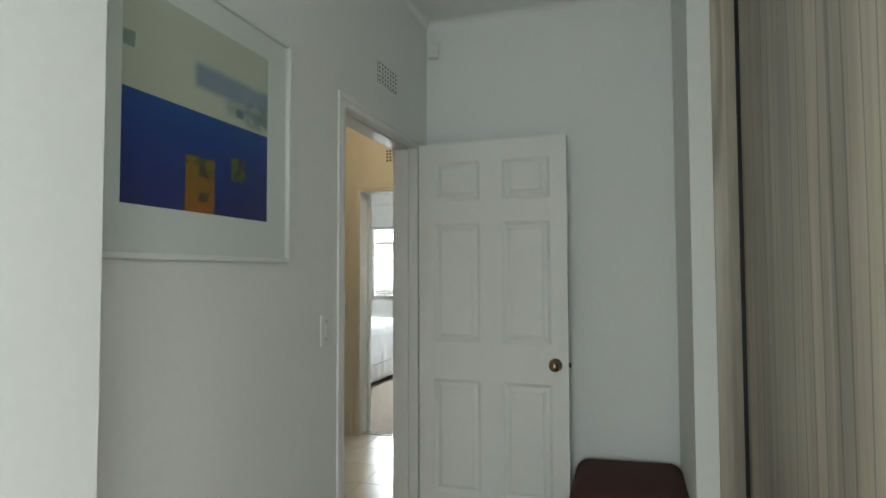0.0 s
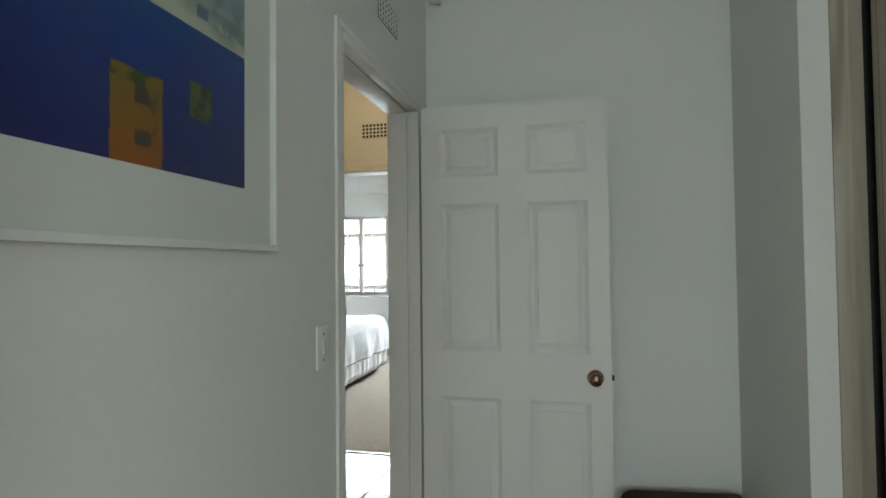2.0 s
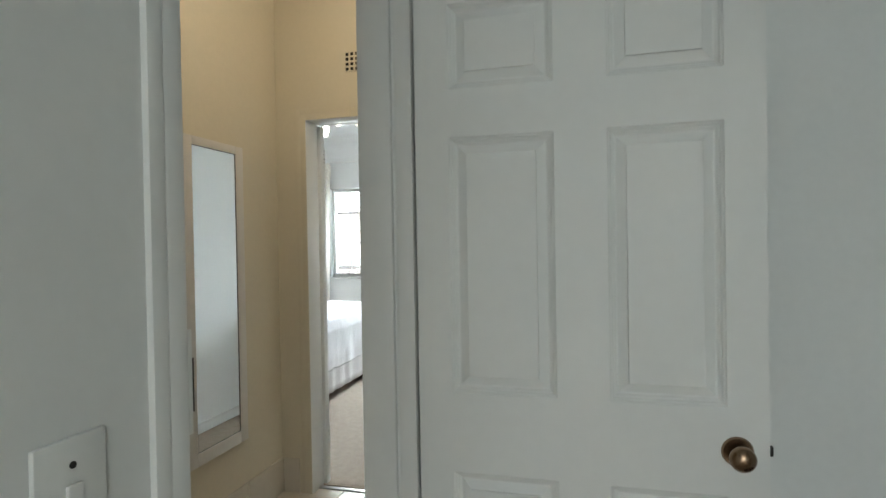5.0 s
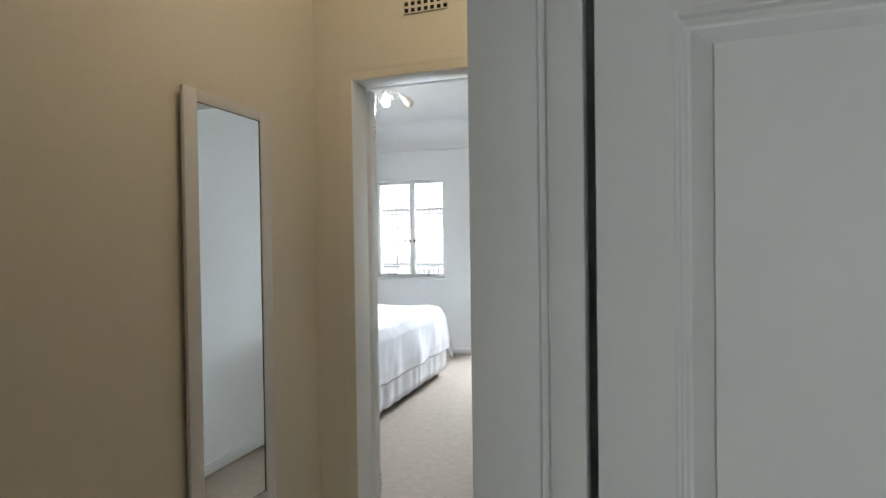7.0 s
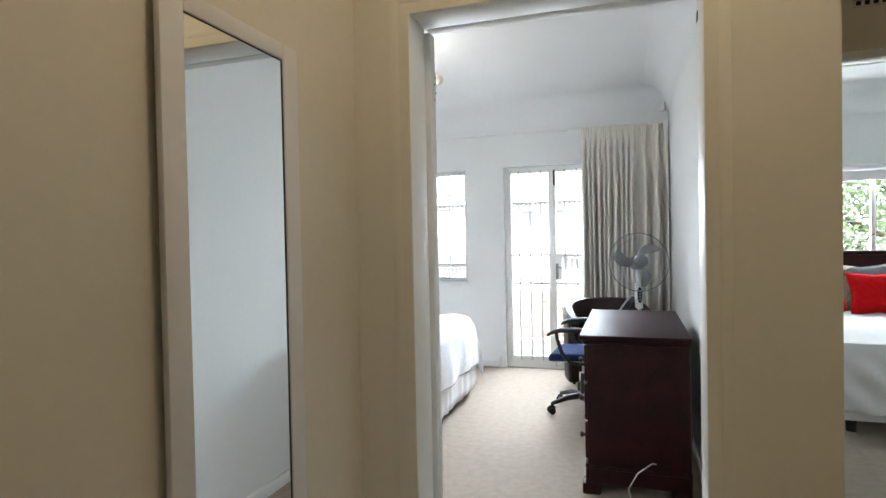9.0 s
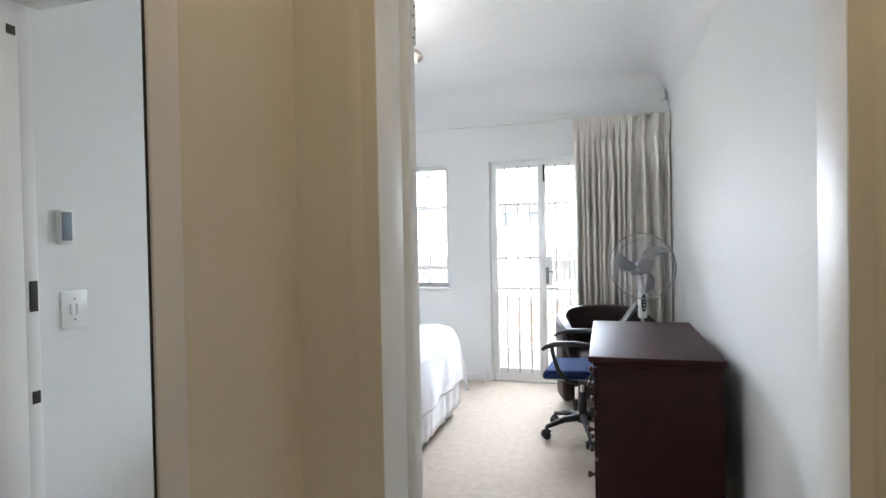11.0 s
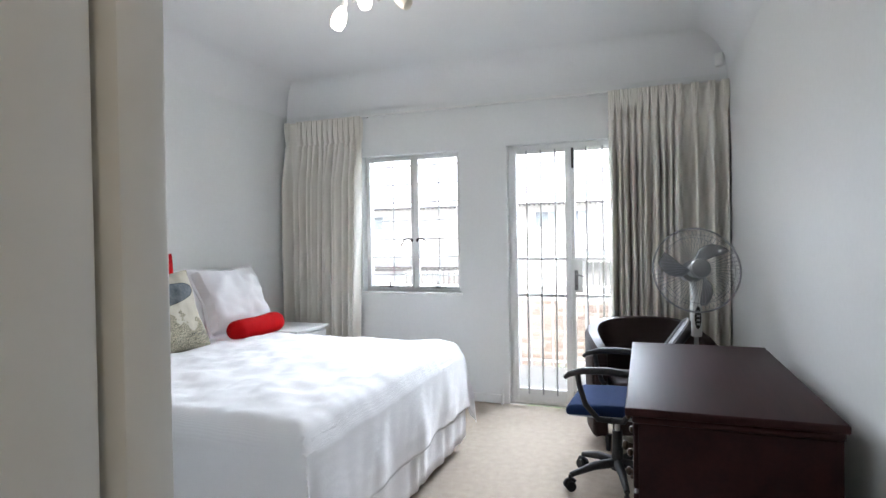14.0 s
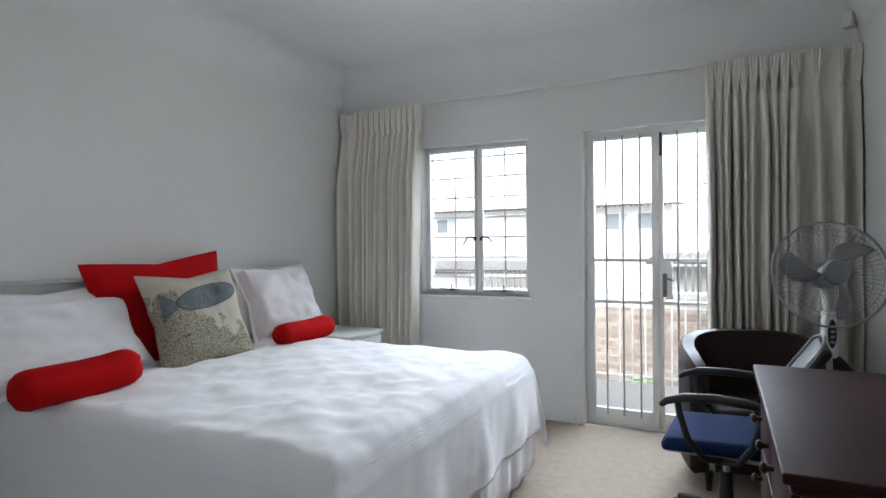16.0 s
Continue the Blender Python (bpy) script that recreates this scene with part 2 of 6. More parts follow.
def part(name, bm, mat, parent=None, label="", smooth=True, at=None):
    ob = new(name, mesh_of(name, bm, mat, smooth))
    if parent is not None:
        ob.parent = parent
    if at is not None:
        ob.matrix_basis = at
    return tagged(ob, label)


def thing(name, m, label, category, group=""):
    ob = new(name)
    ob.empty_display_size = 0.1
    ob.matrix_basis = m
    return tagged(ob, label, category, group)


def structure(name, bm, mat, label="", category="", smooth=False):
    ob = part(name, bm, mat, smooth=smooth)
    return tagged(ob, label, category, kind="structure")


def wall(name, axis, at0, at1, lo, hi, height, mat, openings=(), label=""):
    """A wall across the given axis from at0 to at1, from lo to hi along the other; openings: (from, to, sill, head)."""
    bm = bmesh.new()

    def put(a, b, z0, z1):
        if b - a < 1e-4 or z1 - z0 < 1e-4:
            return
        if axis == "x":
            bm_box(bm, at0, at1, a, b, z0, z1)
        else:
            bm_box(bm, a, b, at0, at1, z0, z1)
    here = lo
    for a, b, z0, z1 in sorted(openings):
        put(here, a, 0, height)
        put(a, b, 0, z0)
        put(a, b, z1, height)
        here = b
    put(here, hi, 0, height)
    return structure(name, bm, mat, label, "wall")


H = 2.78
XA, XB = 0.930, 1.045          # wall between corridor and first room
XF = 0.912                     # corridor edge of the steel frame in that wall
YP = -1.03                     # passage face of the end wall
YE = -1.22                      # end wall of the first room
XM = -0.17                     # corridor wall with the mirror
XR, XR2 = 0.975, 1.066         # wall between bedroom and far room
XL = -2.74                     # headboard wall
YW = 4.284                      # window wall, room side
YD = 0.182                     # bedroom side of the door wall

# ---- structure ----
wall("wall_picture", "x", XA, XB, -3.535, YE, H, PAINT, [(-2.236, -1.364, 0, 2.06)], "white painted plaster wall with a steel door frame")
wall("wall_nook", "x", XA, 1.328, -7.0, -3.535, H, PAINT, (), "white painted plaster wall that stands forward")
wall("wall_end", "y", YE, YP, XB, 2.7, H, PAINT, (), "white painted plaster wall behind the open door")
wall("wall_nib", "y", -1.925, YE, 2.358, 2.438, H, PAINT, (), "white painted nib of wall beside the wardrobe")
# side and rear window openings are assumed, for the lamps behind the camera
wall("wall_wardrobe_side", "x", 3.15, 3.25, -7.0, YE, H, PAINT, [(-5.95, -4.55, 0.9, 2.1)], "plain white wall out of view with an assumed window opening")
wall("wall_rear", "y", -7.12, -7.0, XA, 3.25, H, PAINT, [(1.25, 2.55, 0.9, 2.1)], "white painted wall out of view with an assumed window opening")
# corridor
wall("wall_corridor", "x", XM - 0.12, XM, -5.0, 0.0, H, BEIGE, (), "beige painted corridor wall that carries the mirror")
wall("wall_door", "y", 0.0, YD, XM - 0.12, XR2, H, BEIGE, [(-0.030, 0.830, 0, 2.055)], "beige painted wall with a bedroom doorway")
wall("wall_door_skin", "y", YD, YD + 0.006, XL, XR, H, PAINT, [(-0.030, 0.830, 0, 2.055)], "white painted bedroom side of the wall")
wall("wall_corridor_side", "x", XA - 0.006, XA, -5.0, YP, H, BEIGE, [(-2.236, -1.364, 0, 2.06)], "beige painted corridor side of the wall")
wall("wall_corridor_rear", "y", -5.12, -5.0, XM - 0.12, XA, H, BEIGE, (), "beige painted end of the corridor")
wall("wall_passage", "y", YP, YP + 0.006, XA, 3.0, H, BEIGE, (), "beige painted passage wall")
wall("wall_passage_end", "x", 2.2, 2.3, YP + 0.006, 1.0, H, BEIGE, (), "beige painted passage end wall")
wall("wall_recess_side", "x", XR2, XR2 + 0.006, 0.0, 1.0, H, BEIGE, (), "beige painted side of the recess")
wall("wall_far_door", "y", 1.0, 1.12, XR2 + 0.006, 2.3, H, BEIGE, [(1.10, 2.00, 0, 2.05)], "beige painted wall with an open doorway")
# bedroom
wall("wall_right", "x", XR, XR2, YD, YW, H, PAINT, (), "white painted bedroom wall beside the desk")
wall("wall_headboard", "x", XL - 0.12, XL, YD, YW + 0.22, H, PAINT, (), "white painted bedroom wall behind the headboard")
wall("wall_window", "y", YW, YW + 0.22, XL, XR2, H, PAINT, [(-1.96, -1.050, 0.905, 2.100), (-0.645, 0.375, 0.0, 2.11)], "white painted wall with a window and a glazed door")
wall("wall_door_left", "y", 0.0, YD, XL - 0.12, XM - 0.12, H, PAINT, (), "white painted bedroom wall beside the doorway")
# far room
wall("wall_far_window", "y", 4.95, 5.1, XR2, 4.5, H, PAINT, [(1.86, 3.4, 1.01, 2.0)], "white painted wall with a wide window")
wall("wall_far_right", "x", 4.5, 4.6, 1.0, 5.1, H, PAINT, (), "plain white wall of the far room")
wall("wall_far_front", "y", 1.0, 1.12, 2.3, 4.5, H, PAINT, (), "plain white wall of the far room")
wall("wall_far_left", "x", XR2, XR2 + 0.006, 1.12, 4.95, H, PAINT, (), "white painted wall of the far room")

for nm, a in (("ceiling_first_room", (XA, 3.25, -7.12, YP)), ("ceiling_corridor", (XM - 0.12, XA, -5.12, YP)),
              ("ceiling_passage", (XM - 0.12, 2.3, YP, YD)), ("ceiling_bedroom", (XL - 0.12, XR2, YD, YW + 0.22)), ("ceiling_far_room", (XR2, 4.6, YD, 5.1))):
    structure(nm, box(a[0], a[1], a[2], a[3], H, H + 0.1), CEIL, "flat white painted ceiling", "ceiling")
structure("floor_first_room", box(XB, 3.25, -7.12, YE, -0.1, 0), CARPET, "beige carpet in the first room", "floor")
structure("floor_bedroom", box(XL, XR, YD - 0.06, YW, -0.1, 0.004), CARPET, "beige short-pile carpet of the bedroom", "floor")
structure("floor_far_room", box(XR2, 4.5, 1.06, 4.95, -0.1, 0.004), CARPET, "beige short-pile carpet of the far room", "floor")
structure("floor_corridor", box(XM, XB, -5.0, YD - 0.06, -0.1, -0.004), GROUT, "grout bed of the tiled corridor floor", "floor")
structure("floor_passage", box(XB, 2.2, YP, 1.06, -0.1, -0.004), GROUT, "grout bed of the tiled passage floor", "floor")


# ---- doors, windows, trim ----
def door_frame(name, width, depth, height, m, front, back, label, bare=False):
    """A pressed steel frame. The opening starts at x = 0; the corridor side is y = 0; the rebate is on the far side."""
    f = thing(name, m, label, "door frame")
    f["kind"] = "structure"
    lip = 0.014 if bare else -0.003
    wide, g = depth * 0.62, 0.010
    for nm, s, x in (("jamb", -1, 0.0), ("jamb", 1, width)):
        stop = 0.127 if bare else wide
        bm = bmesh.new()
        bm_box(bm, x, x + s * 0.033, -0.003, stop, 0, height + 0.033, bev=0.003)
        bm_box(bm, x + s * 0.016, x + s * 0.033, stop, stop + g, 0, height + 0.03)
        edge = x + 0.023 if bare and s > 0 else x - s * lip
        bm_box(bm, edge, x + s * 0.033, stop + g, depth + 0.003, 0, height - 0.004 if bare and s < 0 else height + 0.03, bev=0.005)
        part(nm, bm, front, f)
        part("architrave", box(x + s * 0.0335, x + s * 0.062, -0.003, 0.001, 0, height + 0.062, bev=0.001), back, f)
        if bare:
            part("painted_nose", box(x + s * 0.002, x + s * 0.033, -0.0052, -0.0035, 0, height + 0.002), back, f, "beige paint carried over the frame's edge")
        part("architrave", box(x + s * 0.0335, x + s * 0.055, depth - 0.010, depth + 0.003, 0, height + 0.055, bev=0.001), front, f)
    bm = bmesh.new()
    stop = 0.127 if bare else wide
    bm_box(bm, 0, width, -0.003, stop, height, height + 0.033, bev=0.003)
    bm_box(bm, 0, width, stop, stop + g, height + 0.016, height + 0.033)
    bm_box(bm, 0, width, stop + g, depth + 0.003, height + 0.003, height + 0.033, bev=0.004)
    part("head", bm, front, f)
    if bare:
        part("painted_nose", box(-0.033, width + 0.033, -0.0052, -0.0035, height + 0.0025, height + 0.033), back, f, "beige paint carried over the frame's edge")
    part("head_architrave", box(-0.033, width + 0.033, -0.003, 0.001, height + 0.0335, height + 0.062, bev=0.001), back, f)
    part("head_architrave", box(-0.033, width + 0.033, depth - 0.010, depth + 0.003, height + 0.0335, height + 0.055, bev=0.001), front, f)
    return f


def strike(frame_thing, x, y, z, s=1, tall=0.07, mat=None):
    part("strike_plate", box(x, x + s * 0.002, y - 0.012, y + 0.012, z - tall / 2, z + tall / 2, bev=0.0008), mat or DARKMETAL, frame_thing, "dark metal strike plate")


f2 = door_frame("door_frame", 0.772, YD, 2.02, pose(0.010, 0, 0), ENAMEL, BEIGE, "cream painted pressed steel door frame without a leaf, in the beige wall", True)
part("reveal", box(0.8155, 0.8168, 0.150, YD + 0.006, 0, 2.05), PAINT, f2)
# screw holes of the missing hinges, and the closers' plates
for z in (1.85, 0.28):
    part("hinge_plate", box(0.0142, 0.0156, 0.158, 0.188, z - 0.05, z + 0.05, bev=0.0006), ENAMEL, f2)
    bm = bmesh.new()
    for k, dz in enumerate((-0.036, -0.013, 0.012, 0.035)):
        cyl(bm, (0.0156, 0.169 + 0.009 * (k % 2), z + dz), (0.0166, 0.169 + 0.009 * (k % 2), z + dz), 0.003, seg=8)
    part("screw_hole", bm, DARKMETAL, f2)
strike(f2, 0.7718, 0.108, 1.945, -1, 0.025)
strike(f2, 0.7947, 0.166, 1.235, -1, 0.085)
strike(f2, 0.7947, 0.166, 0.955, -1, 0.035)
f1 = door_frame("door_frame", 0.808, XB - XF + 0.005, 2.022, pose(XF, -1.394, 0, 0, 0, -90), ENAMEL, BEIGE, "white painted pressed steel door frame round the open panelled door")
part("strike_plate", box(0.804, 0.8105, 0.110, 0.1385, 1.145, 1.262, bev=0.0008), PLASTIC, f1, "white painted strike plate with a dark slot")
part("strike_slot", box(0.8028, 0.8040, 0.118, 0.1392, 1.17, 1.23), DARKMETAL, f1)
f3 = door_frame("door_frame", 0.86, 0.12, 2.02, pose(1.122, 1.0, 0), ENAMEL, BEIGE, "cream painted door frame of the far room")


def panel_door(m, w, h, t, label):
    """Six raised panels on each face; hinged at x = 0; the faces look along -y and +y."""
    d = thing("door_1", m, label, "door")
    d["kind"] = "structure"
    rail, lo = 0.107, 0.012
    # the core lies back; stiles and rails stand proud
    part("core", box(0.01, w - 0.01, 0.0165, t - 0.0165, 0.02, h - 0.01), ENAMEL, d)
    cols = ((0.084, 0.336), (0.454, 0.698))
    rows = ((0.21, 0.792), (0.985, 1.609), (1.725, 1.932))
    bm = bmesh.new()
    xs = [0.0, cols[0][0], cols[0][1], cols[1][0], cols[1][1], w]
    for a, b in ((xs[0], xs[1]), (xs[2], xs[3]), (xs[4], xs[5])):
        bm_box(bm, a, b, 0, t, lo, h)
    part("stiles", bm, ENAMEL, d)
    bm = bmesh.new()
    zs = [lo, rows[0][0], rows[0][1], rows[1][0], rows[1][1], rows[2][0], rows[2][1], h]
    for a, b in cols:
        for z0, z1 in ((zs[0], zs[1]), (zs[2], zs[3]), (zs[4], zs[5]), (zs[6], zs[7])):
            bm_box(bm, a, b, 0.0, t, z0, z1)
    part("rails", bm, ENAMEL, d)
    for a, b in cols:
        for z0, z1 in rows:
            for y, s in ((0.0, 1), (t, -1)):
                bm = bmesh.new()
                prof = ((0.0, 0.0), (0.0035, 0.0036), (0.0060, 0.0044), (0.0095, 0.0096), (0.0120, 0.0106), (0.0165, 0.0154), (0.0200, 0.0160), (0.041, 0.0058), (0.0425, 0.0006))
                rings = []
                for inset, deep in prof:
                    rings.append([bm.verts.new((x, y + s * deep, z)) for x, z in ((a + inset, z0 + inset), (b - inset, z0 + inset), (b - inset, z1 - inset), (a + inset, z1 - inset))])
                for r0, r1 in zip(rings, rings[1:]):
                    for k in range(4):
                        bm.faces.new((r0[k], r0[(k + 1) % 4], r1[(k + 1) % 4], r1[k]))
                bm.faces.new(rings[-1])
                part("panel", bm, ENAMEL, d, smooth=False)
    # knob
    for y, s in ((0.0, -1), (t, 1)):
        kn = part("door_handle", cyl(bmesh.new(), (0.717, y, 0.891), (0.717, y + s * 0.006, 0.891), 0.033, 0.030, 28), BRASS, d, "aged bronze round door knob")
        part("neck", cyl(bmesh.new(), (0.717, y + s * 0.006, 0.891), (0.717, y + s * 0.030, 0.891), 0.012, 0.014, 20), BRASS, kn)
        bm = bmesh.new()
        ball(bm, (0.717, y + s * 0.045, 0.891), 0.027, (1, 0.72, 1), 24)
        part("knob_ball", bm, BRASS, kn)
    part("latch", box(w, w + 0.011, t * 0.35, t * 0.65, 0.880, 0.902, bev=0.002), DARKMETAL, d, "dark metal latch bolt")
    for z in (0.25, 1.75):
        part("hinge", cyl(bmesh.new(), (-0.006, t + 0.003, z - 0.05), (-0.006, t + 0.003, z + 0.05), 0.006, seg=10), ENAMEL, d)
    return d


panel_door(pose(1.067, -1.405, 0.0), 0.780, 2.033, 0.04, "white painted six-panel door, open against the wall, with a bronze knob")


def switch(m, label, rockers=1, w=0.07, h=0.115):
    s = thing("light_switch", m, label, "light switch")
    part("plate", box(-w / 2, w / 2, -0.006, 0, -h / 2, h / 2, bev=0.002), PLASTIC, s)
    for k in range(rockers):
        x = (k - (rockers - 1) / 2) * 0.022
        part("rocker", box(x - 0.0075, x + 0.0075, -0.010, -0.006, -0.018, 0.018, bev=0.0015), ENAMEL, s)
    for z in (-0.034, 0.034):
        part("screw", cyl(bmesh.new(), (0, -0.006, z), (0, -0.007, z), 0.0032, seg=10), DARKMETAL, s)
    return s


switch(pose(XB, -2.350, 1.135, 0, 0, 90), "white single light switch plate on the white wall by the door")
switch(pose(XR, 0.43, 1.165, 0, 0, -90), "white double light switch plate on the bedroom wall", 2, 0.095, 0.12)
t1 = thing("thermostat", pose(XR, 0.40, 1.435, 0, 0, -90), "small grey wall control box above the switch", "wall control")
part("body", box(-0.025, 0.025, -0.02, 0, -0.055, 0.055, bev=0.004), PLASTIC, t1)
part("face", box(-0.016, 0.020, -0.0215, -0.020, -0.045, 0.048, bev=0.001), material("slate_panel", (0.16, 0.2, 0.24), 0.4), t1)


def vent(name, m, nx, nz, w, h, mat, label):
    """A terracotta air brick painted over, with a grid of holes."""
    v = thing(name, m, label, "air vent")
    # flat dark sheet in place of real depth: the holes' shade is painted
    part("backing", box(0, w, -0.0005, 0.0015, 0, h), HOLE_SHADE, v)
    bm = bmesh.new()
    px, pz = w / nx, h / nz
    hole = 0.66
    for i in range(nx + 1):
        a = i * px - px * (1 - hole) / 2
        bm_box(bm, max(0, a), min(w, a + px * (1 - hole)), -0.005, -0.0006, 0, h)
    part("uprights", bm, mat, v)
    bm = bmesh.new()
    for k in range(nz + 1):
        a = k * pz - pz * (1 - hole) / 2
        bm_box(bm, 0, w, -0.0048, -0.0007, max(0, a), min(h, a + pz * (1 - hole)))
    part("crossbars", bm, mat, v)
    return v


vent("air_vent", pose(XB + 0.0018, -1.884, 2.235, 0, 0, 90), 7, 5, 0.215, 0.10, PAINT, "white painted air brick grille above the door")
vent("air_vent", pose(0.245, -0.0018, 2.258), 7, 4, 0.190, 0.103, BEIGE, "beige painted air brick grille above the bedroom doorway")
vent("air_vent", pose(1.42, 1.0 - 0.0018, 2.215), 9, 4, 0.25, 0.105, BEIGE, "beige painted air brick grille above the far doorway")

mb = thing("meter_box", pose(XR2 + 0.006, 0.20, 1.42), "beige painted shallow meter box on the side wall of the recess", "meter box")
part("body", box(0, 0.036, 0, 0.26, 0, 0.88, bev=0.004), BEIGE, mb)
part("door", box(0.0365, 0.046, 0.008, 0.252, 0.008, 0.872, bev=0.003), BEIGE, mb)
part("catch", box(0.0465, 0.052, 0.020, 0.034, 0.30, 0.34, bev=0.002), ENAMEL, mb)

# alarm sensors high in the corners
for (x, y, z, rz), lab in (((1.095, YE - 0.025, 2.61, 20), "small white alarm sensor high in the room corner"), ((0.925, YW - 0.03, 2.60, -35), "small white alarm sensor above the curtain")):
    s = thing("alarm_sensor", pose(x, y, z, 0, 0, rz), lab, "sensor")
    part("body", box(-0.028, 0.028, -0.028, 0.012, -0.045, 0.045, bev=0.006), PLASTIC, s)
    part("lens", box(-0.02, 0.02, -0.031, -0.028, -0.04, -0.005, bev=0.001), ENAMEL, s)
    part("bracket", box(-0.012, 0.03, 0.012, 0.045, 0.045, 0.052, bev=0.001), PLASTIC, s)


# cornices: a quarter hollow between wall and ceiling
def cove(name, a, b, inward, r, rz, mat, label="plain white coved cornice"):
    """From point a to point b on the wall's face; inward points into the room."""
    a, b, n = Vector(a), Vector(b), Vector(inward)
    bm = bmesh.new()
    prof = [(0.0, -rz)] + [(r * (1 - math.cos(t * math.pi / 16)), -rz * (1 - math.sin(t * math.pi / 16))) for t in range(0, 9)]
    prof = [(0.004 + p[0], p[1]) for p in prof] + [(r, -0.001), (0.0, -0.001)]
    ends = []
    for p in (a, b):
        ends.append([bm.verts.new(p + n * u + Vector((0, 0, v))) for u, v in prof])
    k = len(prof)
    for i in range(k):
        bm.faces.new((ends[0][i], ends[0][(i + 1) % k], ends[1][(i + 1) % k], ends[1][i]))
    bm.faces.new(ends[0])
    bm.faces.new(ends[1][::-1])
    return structure(name, bm, mat, label, "cornice", smooth=True)


cove("cornice_bedroom_window", (XL, YW, H), (XR, YW, H), (0, -1, 0), 0.22, 0.27, CEIL)
cove("cornice_bedroom_left", (XL, YD + 0.006, H), (XL, YW, H), (1, 0, 0), 0.22, 0.27, CEIL)
cove("cornice_bedroom_right", (XR, YD + 0.006, H), (XR, YW, H), (-1, 0, 0), 0.22, 0.27, CEIL)
cove("cornice_bedroom_door", (XL, YD + 0.006, H), (XR, YD + 0.006, H), (0, 1, 0), 0.22, 0.27, CEIL)
cove("cornice_first_left", (XB, -3.535, H), (XB, YE, H), (1, 0, 0), 0.045, 0.050, CEIL)
cove("cornice_first_end", (XB, YE, H), (2.40, YE, H), (0, -1, 0), 0.045, 0.050, CEIL)
cove("cornice_far_room", (XR2 + 0.006, 4.95, H), (4.5, 4.95, H), (0, -1, 0), 0.22, 0.27, CEIL)


def skirting(name, axis, face, lo, hi, h, t, mat, label, sign):
    bm = bmesh.new()
    if axis == "x":
        bm_box(bm, face, face + sign * t, lo, hi, 0.004, h, bev=0.004)
    else:
        bm_box(bm, lo, hi, face, face + sign * t, 0.004, h, bev=0.004)
    return structure(name, bm, mat, label, "skirting", smooth=True)


SK = "white painted timber skirting along the carpet"
skirting("baseboard_right", "x", XR, YD + 0.01, YW, 0.075, 0.014, ENAMEL, SK, -1)
skirting("baseboard_left", "x", XL, YD + 0.01, YW, 0.075, 0.014, ENAMEL, SK, 1)
skirting("baseboard_window", "y", YW, XL + 0.014, -0.69, 0.075, 0.014, ENAMEL, SK, -1)
skirting("baseboard_window_right", "y", YW, 0.38, XR - 0.014, 0.075, 0.014, ENAMEL, SK, -1)
skirting("baseboard_door_left", "y", YD + 0.006, XL + 0.014, -0.04, 0.075, 0.014, ENAMEL, SK, 1)
skirting("baseboard_first_end", "y", YE, XB, 2.40, 0.075, 0.014, ENAMEL, SK, -1)
skirting("baseboard_first_left", "x", XB, -3.52, -2.24, 0.075, 0.014, ENAMEL, SK, 1)
structure("threshold_bedroom", box(0.0, 0.79, 0.070, 0.100, -0.01, 0.010, bev=0.003), STEEL, "thin metal carpet strip in the doorway", "threshold", smooth=True)
structure("pipe_bedroom", tube(bmesh.new(), [(-0.70, YW - 0.026, 0.0), (-0.70, YW - 0.026, 0.08), (-0.70, YW - 0.012, 0.12)], 0.012), ENAMEL, "short white painted stop by the glazed door", "pipe", smooth=True)


